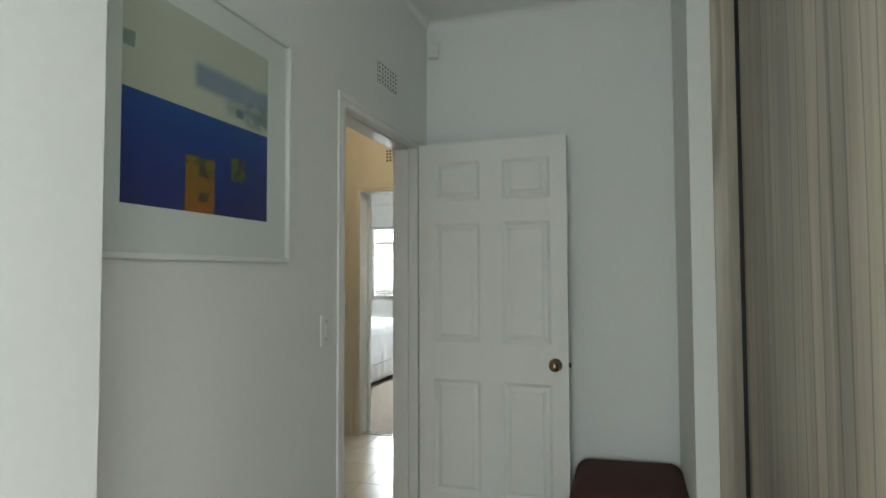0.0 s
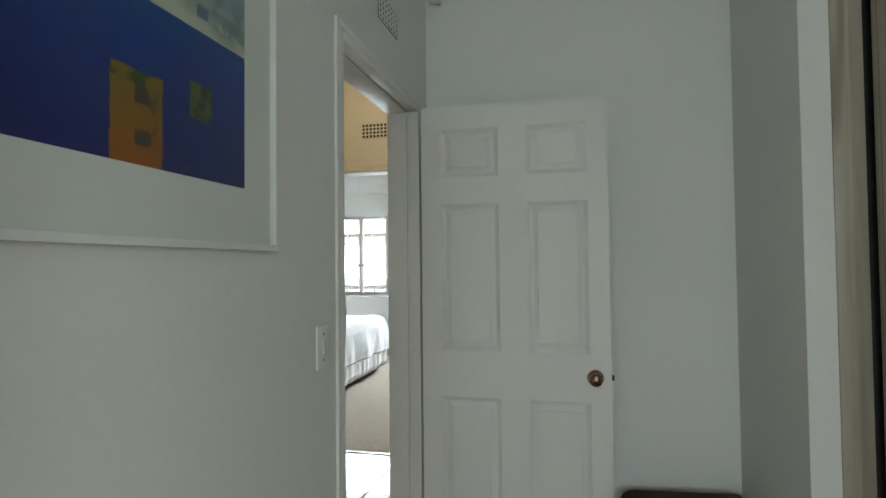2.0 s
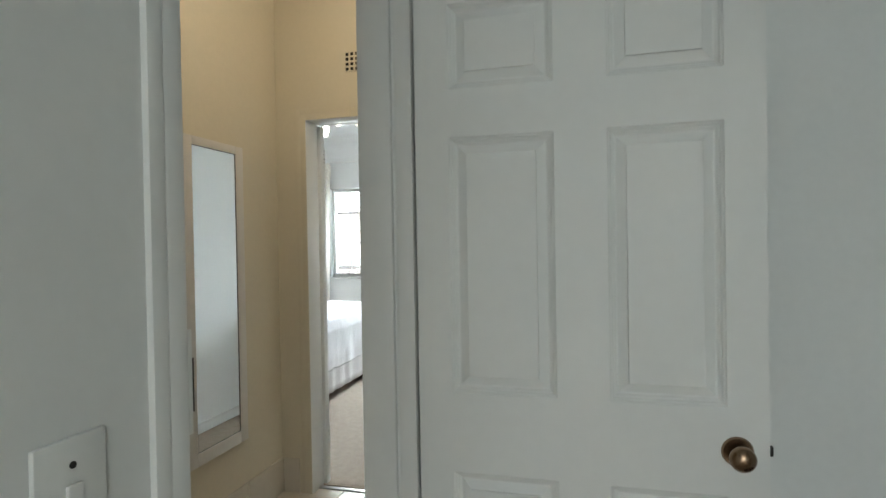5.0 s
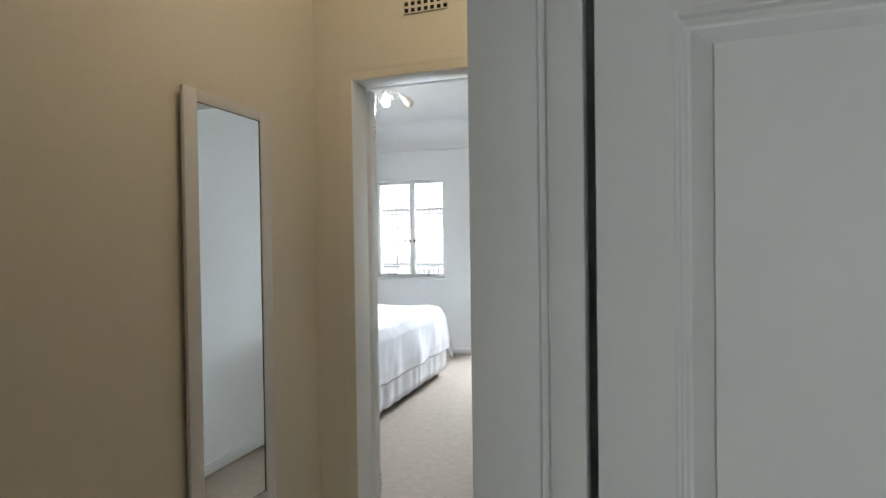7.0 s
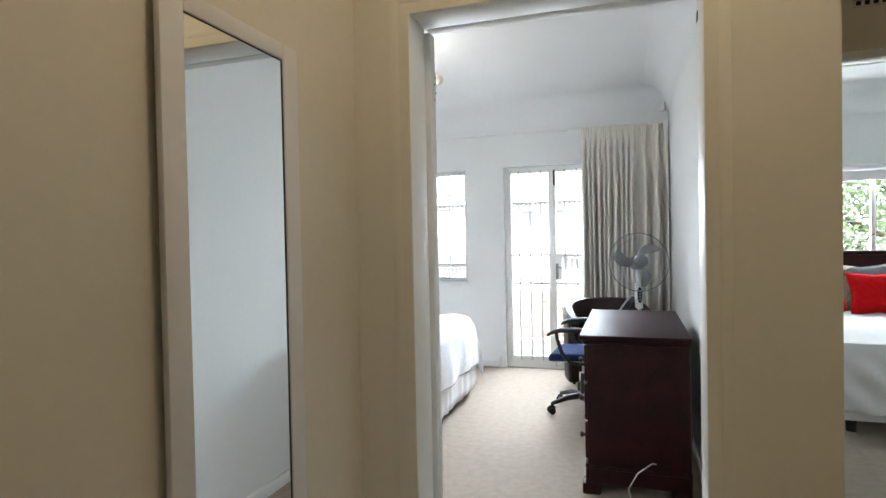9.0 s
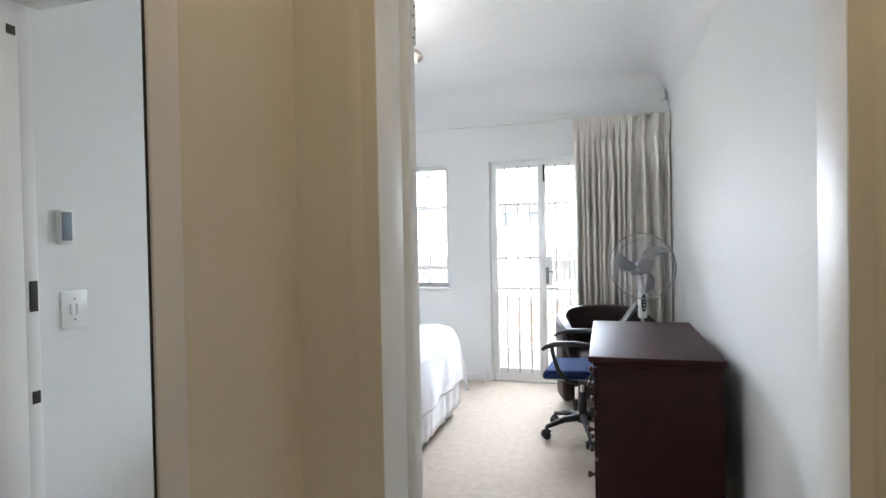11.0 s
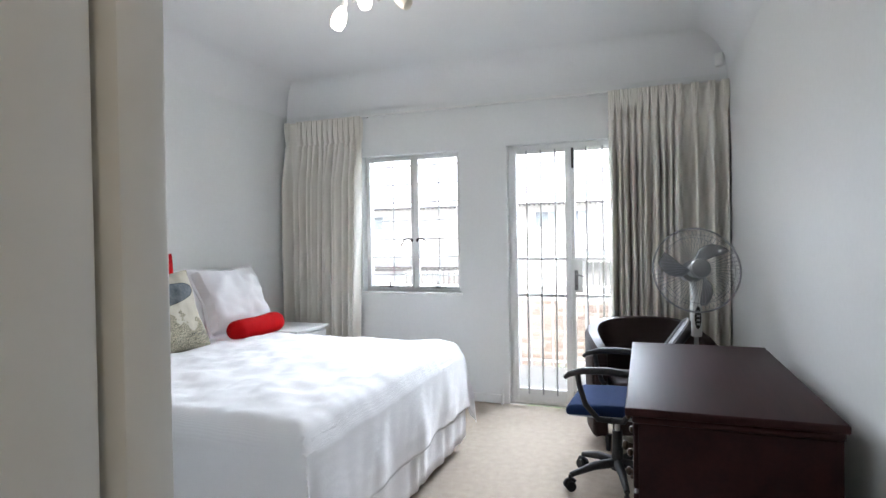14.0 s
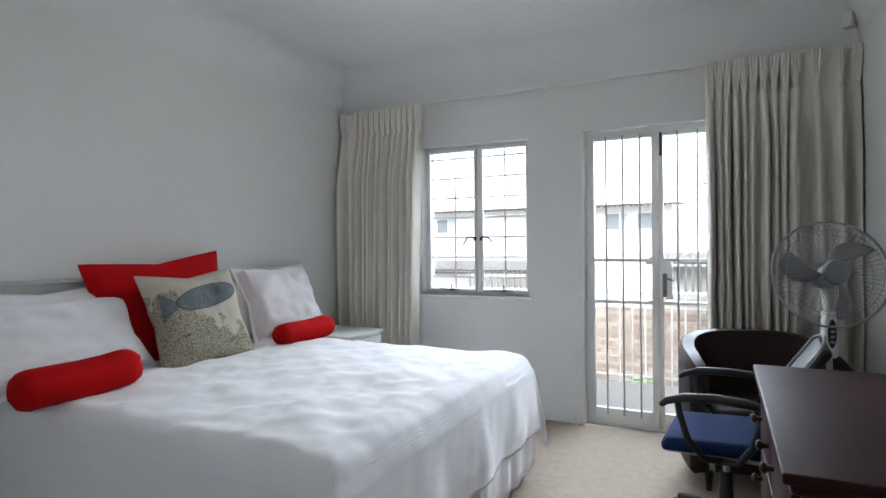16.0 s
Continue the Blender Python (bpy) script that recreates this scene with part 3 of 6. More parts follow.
# ---- window and glazed door ----
def window_unit(m, w, h):
    """Two side-hung steel casements with glass panes and outside burglar bars."""
    u = thing("window_1", m, "white steel casement window with two leaves, closed, behind horizontal bars", "window")
    u["kind"] = "structure"
    fr = bmesh.new()
    for a in ((0, 0.02, 0, h), (w - 0.02, w, 0, h), (0.02, w - 0.02, 0, 0.02), (0.02, w - 0.02, h - 0.02, h), (w / 2 + 0.005, w / 2 + 0.031, 0.02, h - 0.02)):
        bm_box(fr, a[0], a[1], 0.0, 0.04, a[2], a[3], bev=0.003)
    part("window_frame", fr, ENAMEL, u)
    for k, (x0, x1) in enumerate(((0.021, w / 2 + 0.004), (w / 2 + 0.032, w - 0.021))):
        bm = bmesh.new()
        for a in ((x0, x0 + 0.022, 0.021, h - 0.021), (x1 - 0.022, x1, 0.021, h - 0.021), (x0 + 0.022, x1 - 0.022, 0.021, 0.048), (x0 + 0.022, x1 - 0.022, h - 0.043, h - 0.021)):
            bm_box(bm, a[0], a[1], -0.012, 0.02, a[2], a[3], bev=0.003)
        s = part("casement", bm, ENAMEL, u)
        g = part("pane", box(x0 + 0.018, x1 - 0.018, 0.004, 0.008, 0.044, h - 0.039), GLASS, s, smooth=False)
        g.visible_shadow = False
        # handle
        hx = x1 - 0.012 if k == 0 else x0 + 0.012
        sgn = -1 if k == 0 else 1
        bm = bmesh.new()
        ball(bm, (hx, -0.018, h * 0.375), 0.012, (1, 1, 1.4), 12)
        tube(bm, [(hx, -0.024, h * 0.375), (hx + sgn * 0.02, -0.034, h * 0.388), (hx + sgn * 0.060, -0.036, h * 0.384), (hx + sgn * 0.105, -0.034, h * 0.37 - (0.05 if k == 0 else 0.02))], [0.009, 0.008, 0.007, 0.006], 8)
        part("casement_handle", bm, DARKMETAL, s, "dark metal casement handle")
        # stay along the sill
        bm = bmesh.new()
        cx = (x0 + x1) / 2
        bm_box(bm, cx - 0.11, cx + 0.08, -0.030, -0.024, 0.040, 0.048, bev=0.001)
        cyl(bm, (cx, -0.027, 0.036), (cx, -0.027, 0.074), 0.006, 0.004, 8)
        ball(bm, (cx, -0.027, 0.076), 0.008, seg=8)
        bm_box(bm, cx - 0.02, cx + 0.02, -0.034, -0.012, 0.034, 0.040)
        part("window_stay", bm, DARKMETAL, s, "dark metal window stay")
    for i in range(7):
        z = 0.14 + i * 0.162
        bm = bmesh.new()
        cyl(bm, (0, 0.075, z), (w, 0.075, z), 0.0085, seg=8)
        part("burglar_bar", bm, BARP, u, "white steel bar, coloured greyer for its backlit shade")
    for x in (w * 0.25, w * 0.73):
        bm = bmesh.new()
        cyl(bm, (x, 0.0865, 0), (x, 0.0865, h), 0.0080, seg=8)
        part("burglar_bar", bm, BARP, u, "white steel bar, coloured greyer for its backlit shade")
    part("window_sill", box(-0.012, w + 0.015, -0.09, 0.0, -0.022, 0.0, bev=0.005), ENAMEL, u, "white painted sill board")
    return u


window_unit(pose(-1.96, YW + 0.075, 0.905), 0.910, 1.195)


def glazed_door(m, w, h):
    """A steel door and a half with glass panes and upright security bars."""
    u = thing("door_2", m, "white steel glazed double door, closed, with upright security bars", "glazed door")
    u["kind"] = "structure"
    bm = bmesh.new()
    for a in ((0, 0.035, 0, h), (w - 0.035, w, 0, h), (0.035, w - 0.035, h - 0.035, h), (0.035, w - 0.035, 0, 0.02)):
        bm_box(bm, a[0], a[1], 0.0, 0.045, a[2], a[3], bev=0.003)
    part("door_frame", bm, ENAMEL, u)
    mid = 0.502
    for k, (x0, x1) in enumerate(((0.036, mid - 0.001), (mid + 0.001, w - 0.036))):
        z0, z1 = 0.021, h - 0.036
        lf = thing("door_leaf", pose(0, 0, 0), "", "")
        lf.parent = u
        st = 0.045 if k == 0 else 0.034
        left, right = (0.030, st) if k == 0 else (0.030, 0.034)
        bm = bmesh.new()
        bm_box(bm, x0, x0 + left, -0.01, 0.03, z0, z1, bev=0.003)
        bm_box(bm, x1 - right, x1, -0.01, 0.03, z0, z1, bev=0.003)
        bm_box(bm, x0 + left, x1 - right, -0.01, 0.03, z1 - 0.032, z1, bev=0.003)
        bm_box(bm, x0 + left, x1 - right, -0.012, 0.032, z0, 0.125, bev=0.003)
        for z in (1.186, 0.89):
            bm_box(bm, x0 + left, x1 - right, -0.008, 0.028, z - 0.013, z + 0.013, bev=0.003)
        part("leaf_frame", bm, ENAMEL, lf)
        for za, zb in ((0.122, 0.88), (0.90, 1.176), (1.196, z1 - 0.03)):
            g = part("pane", box(x0 + left - 0.004, x1 - right + 0.004, 0.009, 0.013, za, zb), GLASS, lf, smooth=False)
            g.visible_shadow = False
        n = 3
        for i in range(n):
            x = x0 + left + (x1 - x0 - left - right) * (i + 0.75) / (n + 0.4)
            bm = bmesh.new()
            cyl(bm, (x, -0.022, 0.085), (x, -0.022, z1 - 0.01), 0.0070, seg=8)
            part("security_bar", bm, BARP, lf, "white steel bar, coloured greyer for its backlit shade")
        if k == 1:
            part("lock_box", box(x0, x0 + 0.085, -0.013, 0.033, 0.92, 1.180, bev=0.002), ENAMEL, lf)
            hd = part("door_handle", box(x0 + 0.022, x0 + 0.050, -0.018, -0.013, 0.935, 1.095, bev=0.003), LOCKSTEEL, lf, "dulled steel lever handle on a back plate")
            bm = bmesh.new()
            cyl(bm, (x0 + 0.036, -0.018, 1.055), (x0 + 0.036, -0.05, 1.055), 0.009, seg=12)
            tube(bm, [(x0 + 0.036, -0.048, 1.055), (x0 + 0.062, -0.052, 1.058), (x0 + 0.10, -0.05, 1.048)], [0.008, 0.007, 0.006])
            part("lever", bm, LOCKSTEEL, hd)
            part("keyhole", cyl(bmesh.new(), (x0 + 0.036, -0.0185, 0.97), (x0 + 0.036, -0.0195, 0.97), 0.006, seg=10), DARKMETAL, hd)
            bolt = part("bolt", box(x0 + 0.006, x0 + 0.024, -0.022, -0.0135, z1 - 0.17, z1 - 0.01, bev=0.002), DARKMETAL, lf, "dark steel slide bolt")
            bm = bmesh.new()
            bm_box(bm, x0 + 0.004, x0 + 0.020, -0.022, -0.0135, 0.02, 0.13, bev=0.002)
            part("bolt", bm, STEEL, lf, "grey steel slide bolt")
    return u


glazed_door(pose(-0.645, YW + 0.075, 0.0), 1.02, 2.11)


def far_window(m, w, h):
    u = thing("window_2", m, "white steel window of five lights behind thin horizontal bars", "window")
    u["kind"] = "structure"
    bm = bmesh.new()
    for a in ((0, 0.03, 0, h), (w - 0.03, w, 0, h), (0.03, w - 0.03, 0, 0.03), (0.03, w - 0.03, h - 0.03, h), (0.48, 0.52, 0.03, h - 0.03), (0.985, 1.025, 0.03, h - 0.03)):
        bm_box(bm, a[0], a[1], 0.0, 0.04, a[2], a[3], bev=0.003)
    part("window_frame", bm, ENAMEL, u)
    for x0, x1 in ((0.03, 0.48), (0.52, 0.985), (1.025, w - 0.03)):
        g = part("pane", box(x0, x1, 0.015, 0.02, 0.03, h - 0.03), GLASS, u, smooth=False)
        g.visible_shadow = False
    for i in range(5):
        bm = bmesh.new()
        cyl(bm, (0, 0.07, 0.12 + i * 0.17), (w, 0.07, 0.12 + i * 0.17), 0.005, seg=8)
        part("burglar_bar", bm, BARP, u, "white steel bar, coloured greyer for its backlit shade")
    for x in (0.50, 1.005):
        bm = bmesh.new()
        tube(bm, [(x, -0.01, 0.33), (x - 0.03, -0.03, 0.32), (x - 0.075, -0.03, 0.27)], 0.006)
        part("casement_handle", bm, DARKMETAL, u, "dark metal casement handle")
    return u


far_window(pose(1.86, 4.99, 1.01), 1.54, 0.99)
b = thing("roller_blind", pose(1.80, 4.945, 1.955), "rolled-up white blind above the far window", "blind")
part("roll", cyl(bmesh.new(), (0, -0.03, 0.03), (1.66, -0.03, 0.03), 0.032, seg=20), LINEN, b)
part("cloth", box(0.02, 1.64, -0.012, -0.006, -0.09, 0.04), LINEN, b)


# ---- things of the first room ----
def art_material():
    """A printed abstract: a pale sky over a deep blue field, with painted patches; object coordinates in metres, y across, z up."""
    m = bpy.data.materials.new("abstract_print")
    m.use_nodes = True
    nt = m.node_tree
    b = nt.nodes["Principled BSDF"]
    b.inputs["Roughness"].default_value = 0.5
    tc = nt.nodes.new("ShaderNodeTexCoord")
    sep = nt.nodes.new("ShaderNodeSeparateXYZ")
    nt.links.new(tc.outputs["Object"], sep.inputs[0])
    ns = nt.nodes.new("ShaderNodeTexNoise")
    ns.inputs["Scale"].default_value, ns.inputs["Detail"].default_value = 26, 8
    nt.links.new(tc.outputs["Object"], ns.inputs["Vector"])
    n2 = nt.nodes.new("ShaderNodeTexNoise")
    n2.inputs["Scale"].default_value, n2.inputs["Detail"].default_value = 5, 3
    nt.links.new(tc.outputs["Object"], n2.inputs["Vector"])

    def math_node(op, a, c, clamp=False):
        n = nt.nodes.new("ShaderNodeMath")
        n.operation, n.use_clamp = op, clamp
        for i, v in enumerate((a, c)):
            if isinstance(v, (int, float)):
                n.inputs[i].default_value = v
            else:
                nt.links.new(v, n.inputs[i])
        return n.outputs[0]

    def mix(fac, a, c):
        n = nt.nodes.new("ShaderNodeMix")
        n.data_type = "RGBA"
        nt.links.new(fac, n.inputs[0])
        for i, v in ((6, a), (7, c)):
            if isinstance(v, tuple):
                n.inputs[i].default_value = (*v, 1)
            else:
                nt.links.new(v, n.inputs[i])
        return n.outputs[2]

    wob = math_node("MULTIPLY", math_node("SUBTRACT", ns.outputs["Fac"], 0.5), 0.010)
    yy = math_node("ADD", sep.outputs["Y"], wob)
    zz = math_node("ADD", sep.outputs["Z"], wob)

    def patch(y0, y1, z0, z1, edge=0.003):
        fs = [math_node("DIVIDE", math_node("SUBTRACT", yy, y0), edge, True), math_node("DIVIDE", math_node("SUBTRACT", y1, yy), edge, True),
              math_node("DIVIDE", math_node("SUBTRACT", zz, z0), edge, True), math_node("DIVIDE", math_node("SUBTRACT", z1, zz), edge, True)]
        r = fs[0]
        for q in fs[1:]:
            r = math_node("MULTIPLY", r, q)
        return r

    grit = math_node("DIVIDE", math_node("SUBTRACT", ns.outputs["Fac"], 0.46), 0.1, True)
    col = mix(n2.outputs["Fac"], (0.50, 0.53, 0.42), (0.60, 0.60, 0.50))
    cloud = mix(n2.outputs["Fac"], (0.13, 0.20, 0.33), (0.34, 0.40, 0.42))
    col = mix(patch(0.215, 0.60, 0.325, 0.410, 0.020), col, cloud)
    col = mix(math_node("MULTIPLY", patch(0.33, 0.60, 0.280, 0.350, 0.030), math_node("DIVIDE", n2.outputs["Fac"], 0.75, True)), col, (0.20, 0.28, 0.29))
    col = mix(math_node("MULTIPLY", patch(0.42, 0.60, 0.265, 0.37, 0.03), math_node("MULTIPLY", grit, 0.7)), col, (0.13, 0.20, 0.20))
    col = mix(patch(0.385, 0.42, 0.292, 0.318), col, (0.13, 0.2, 0.24))
    col = mix(patch(-0.02, 0.035, 0.36, 0.40, 0.004), col, (0.24, 0.32, 0.30))
    blue = mix(math_node("DIVIDE", sep.outputs["Z"], 0.28, True), (0.014, 0.018, 0.14), (0.010, 0.05, 0.28))
    blue = mix(math_node("DIVIDE", math_node("SUBTRACT", zz, 0.20), 0.09, True), blue, (0.010, 0.075, 0.27))
    blue = mix(math_node("MULTIPLY", grit, 0.12), blue, (0.03, 0.05, 0.12))
    col = mix(math_node("DIVIDE", math_node("SUBTRACT", 0.268, sep.outputs["Z"]), 0.0015, True), col, blue)
    orange = mix(math_node("DIVIDE", sep.outputs["Z"], 0.13, True), (0.30, 0.10, 0.012), (0.22, 0.14, 0.02))
    orange = mix(math_node("MULTIPLY", patch(0.240, 0.292, 0.03, 0.15), grit), orange, (0.06, 0.05, 0.03))
    orange = mix(math_node("MULTIPLY", patch(0.19, 0.30, 0.125, 0.165), grit), orange, (0.05, 0.08, 0.01))
    col = mix(patch(0.192, 0.302, -0.01, 0.148, 0.003), col, orange)
    col = mix(patch(0.365, 0.430, 0.102, 0.172, 0.004), col, mix(grit, (0.12, 0.14, 0.03), (0.03, 0.04, 0.03)))
    nt.links.new(col, b.inputs["Base Color"])
    return m


pic = thing("framed_picture", pose(XB, -3.370, 1.385), "white framed abstract print in deep blue on the white wall", "picture")
pw, ph = 0.758, 0.73
bm = bmesh.new()
for a in ((0, 0.014, 0, ph), (pw - 0.014, pw, 0, ph), (0.014, pw - 0.014, 0, 0.014), (0.014, pw - 0.014, ph - 0.014, ph)):
    bm_box(bm, 0.0, 0.024, a[0], a[1], a[2], a[3], bev=0.0015)
part("frame", bm, PAINT, pic)
part("mount", box(0.004, 0.010, 0.014, pw - 0.014, 0.014, ph - 0.014), material("mount_board", (0.74, 0.76, 0.73), 0.8, vary=0.01), pic)
art = part("print", box(0.0102, 0.0112, 0, 0.535, 0, 0.515), art_material(), pic, at=pose(0, 0.108, 0.126))
gl = part("glass", box(0.018, 0.0205, 0.014, pw - 0.014, 0.014, ph - 0.014), PGLASS, pic, smooth=False)
gl.visible_shadow = False

# wardrobe with tall laminate doors
w = thing("wardrobe", pose(2.50, -5.20, 0), "built-in wardrobe with tall grey oak laminate doors, closed", "wardrobe")
part("carcass", box(0.08, 0.62, 0.9, 3.36, 0.0, H - 0.01), LAMINATE, w)
part("filler", box(-0.061, 0.021, 3.270, 3.355, 0.0, H - 0.01, bev=0.002), LAMINATE, w)
ys = [0.91, 1.95, 3.247]
# black filling; its colour stands in for the shade inside the gap
part("painted_gap_shade", box(0.0225, 0.079, 3.285, 3.352, 0.0, H - 0.01), BLACKP, w, "solid strip coloured black as the shade in the gap beside the wardrobe door")
for k in range(2):
    part("door", box(0.030, 0.052, ys[k] + 0.004, ys[k + 1] - 0.004, 0.05, H - 0.04, bev=0.002), LAMINATE, w)
part("plinth", box(0.060, 0.079, 0.92, 3.24, 0.0, 0.048), LAMINATE, w)

# upholstered seat in the nook by the wardrobe
p = thing("ottoman", pose(2.12, -1.50, 0), "dark brown suede ottoman with a rounded top, standing by the wall", "ottoman")
bm = box(-0.25, 0.25, -0.24, 0.24, 0.24, 0.425, bev=0.06, seg=5)
for v in bm.verts:
    v.co.z += 0.008 * math.sin(v.co.x * 9 + 0.6) + 0.01 * (v.co.z > 0.38) * math.cos(v.co.x * 5)
part("seat", bm, SUEDE, p)
part("base", box(-0.23, 0.23, -0.22, 0.22, 0.04, 0.238, bev=0.02, seg=3), SUEDE, p)
for sx in (-1, 1):
    for sy in (-1, 1):
        part("leg", cyl(bmesh.new(), (sx * 0.19, sy * 0.18, 0.0), (sx * 0.19, sy * 0.18, 0.041), 0.016, 0.02), BLACKP, p)

# ---- corridor ----
mr = thing("mirror", pose(XM, -0.766, 0.415), "tall mirror in a flat off-white frame on the beige wall", "mirror")
mw, mh, fw = 0.414, 1.411, 0.056
bm = bmesh.new()
for a in ((0, fw, 0, mh), (mw - fw, mw, 0, mh), (fw, mw - fw, 0, fw), (fw, mw - fw, mh - fw + 0.018, mh)):
    bm_box(bm, 0.015, 0.030, a[0], a[1], a[2], a[3], bev=0.0035)
part("frame", bm, material("mirror_frame_paint", (0.66, 0.63, 0.595), 0.4, bump=0.06, scale=30, vary=0.03), mr)
part("glass", box(0.018, 0.0245, fw - 0.004, mw - fw + 0.004, fw - 0.004, mh - fw + 0.024), MIRROR, mr, smooth=False)
part("backing", box(0.0, 0.017, fw * 0.5, mw - fw * 0.5, fw * 0.5, mh - fw * 0.5), DARKMETAL, mr)

bm = bmesh.new()
for a in ((fw, fw + 0.002, fw, mh - fw + 0.018), (mw - fw - 0.002, mw - fw, fw, mh - fw + 0.018), (fw + 0.002, mw - fw - 0.002, fw, fw + 0.002), (fw + 0.002, mw - fw - 0.002, mh - fw + 0.016, mh - fw + 0.018)):
    bm_box(bm, 0.0247, 0.0262, a[0], a[1], a[2], a[3])
part("bead", bm, DARKMETAL, mr, "thin dark bead round the glass")
# invented fitting round the added corridor light; the camera never sees it
cl = thing("added_ceiling_lamp", pose(0.62, -0.72, H), "small round warm ceiling light added out of view in the corridor", "ceiling lamp")
part("rose", cyl(bmesh.new(), (0, 0, -0.03), (0, 0, 0), 0.10, 0.10, 28), PLASTIC, cl)
part("shade", ball(bmesh.new(), (0, 0, -0.03), 0.13, (1, 1, 0.55), 24), emitter("warm_glass", (1.0, 0.72, 0.42), 2.0), cl).visible_shadow = False

# ---- bed ----
BX0, BX1, BY0, BY1, BZ = -2.66, -0.70, 1.47, 3.26, 0.70
bed = thing("bed", pose(0, 0, 0), "white double bed base with a gathered valance", "bed")
bm = box(BX0 + 0.01, BX1 - 0.02, BY0 + 0.02, BY1 - 0.02, 0.42, 0.66, bev=0.04, seg=3)
part("mattress", bm, LINEN, bed)
part("base", box(BX0 + 0.02, BX1 - 0.03, BY0 + 0.03, BY1 - 0.03, 0.12, 0.415, bev=0.01), LINEN, bed)
for x in (BX0 + 0.15, BX1 - 0.13):
    for y in (BY0 + 0.13, BY1 - 0.13):
        part("foot", cyl(bmesh.new(), (x, y, 0.004), (x, y, 0.121), 0.028, 0.034), BLACKP, bed)


def valance(bed):
    """A gathered skirt round three sides."""
    path = []
    step = 0.012
    y = BY0
    x = BX0
    while x < BX1:
        path.append((x, BY0, 0, -1))
        x += step
    while y < BY1:
        path.append((BX1, y, 1, 0))
        y += step
    x = BX1
    while x > BX0:
        path.append((x, BY1, 0, 1))
        x -= step
    bm = bmesh.new()
    rows = []
    zs = (0.43, 0.36, 0.28, 0.20, 0.13, 0.072)
    for zi, z in enumerate(zs):
        row = []
        for i, (px, py, nx, ny) in enumerate(path):
            a = (0.002 + 0.005 * zi / 5) * (math.sin(i * 0.42 + 5 * noise.noise((i * 0.045, 0, 0))) + 0.6 * noise.noise((i * 0.14, zi * 0.2, 3)))
            row.append(bm.verts.new((px + nx * a, py + ny * a, z)))
        rows.append(row)
    for r0, r1 in zip(rows, rows[1:]):
        for i in range(len(path) - 1):
            bm.faces.new((r0[i], r0[i + 1], r1[i + 1], r1[i]))
    ob = part("valance", bm, LINEN, bed)
    so = ob.modifiers.new("thick", "SOLIDIFY")
    so.thickness = 0.003
    return ob


valance(bed)
hb = thing("headboard", pose(XL + 0.012, 1.30, 0), "pale grey painted wooden headboard with recessed panels, against the wall", "headboard")
HBW, HBH = 2.2, 1.155
HBM = material("pale_grey_enamel", (0.60, 0.63, 0.62), 0.4, bump=0.05, scale=30, vary=0.03)
part("back_panel", box(0.0, 0.02, 0.03, HBW - 0.03, 0.30, HBH - 0.03), HBM, hb)
bm = bmesh.new()
for a in ((0, 0.055, 0.005, HBH - 0.02), (HBW - 0.055, HBW, 0.005, HBH - 0.02), (0.055, HBW - 0.055, HBH - 0.09, HBH - 0.02), (0.055, HBW - 0.055, 0.6, 0.66)):
    bm_box(bm, 0.0205, 0.045, a[0], a[1], a[2], a[3], bev=0.004)
for y in (HBW / 3, 2 * HBW / 3):
    bm_box(bm, 0.0205, 0.043, y - 0.03, y + 0.03, 0.66, HBH - 0.09, bev=0.004)
part("frame", bm, HBM, hb)
part("top_rail", box(-0.005, 0.060, -0.012, HBW + 0.012, HBH - 0.02, HBH, bev=0.005), HBM, hb)


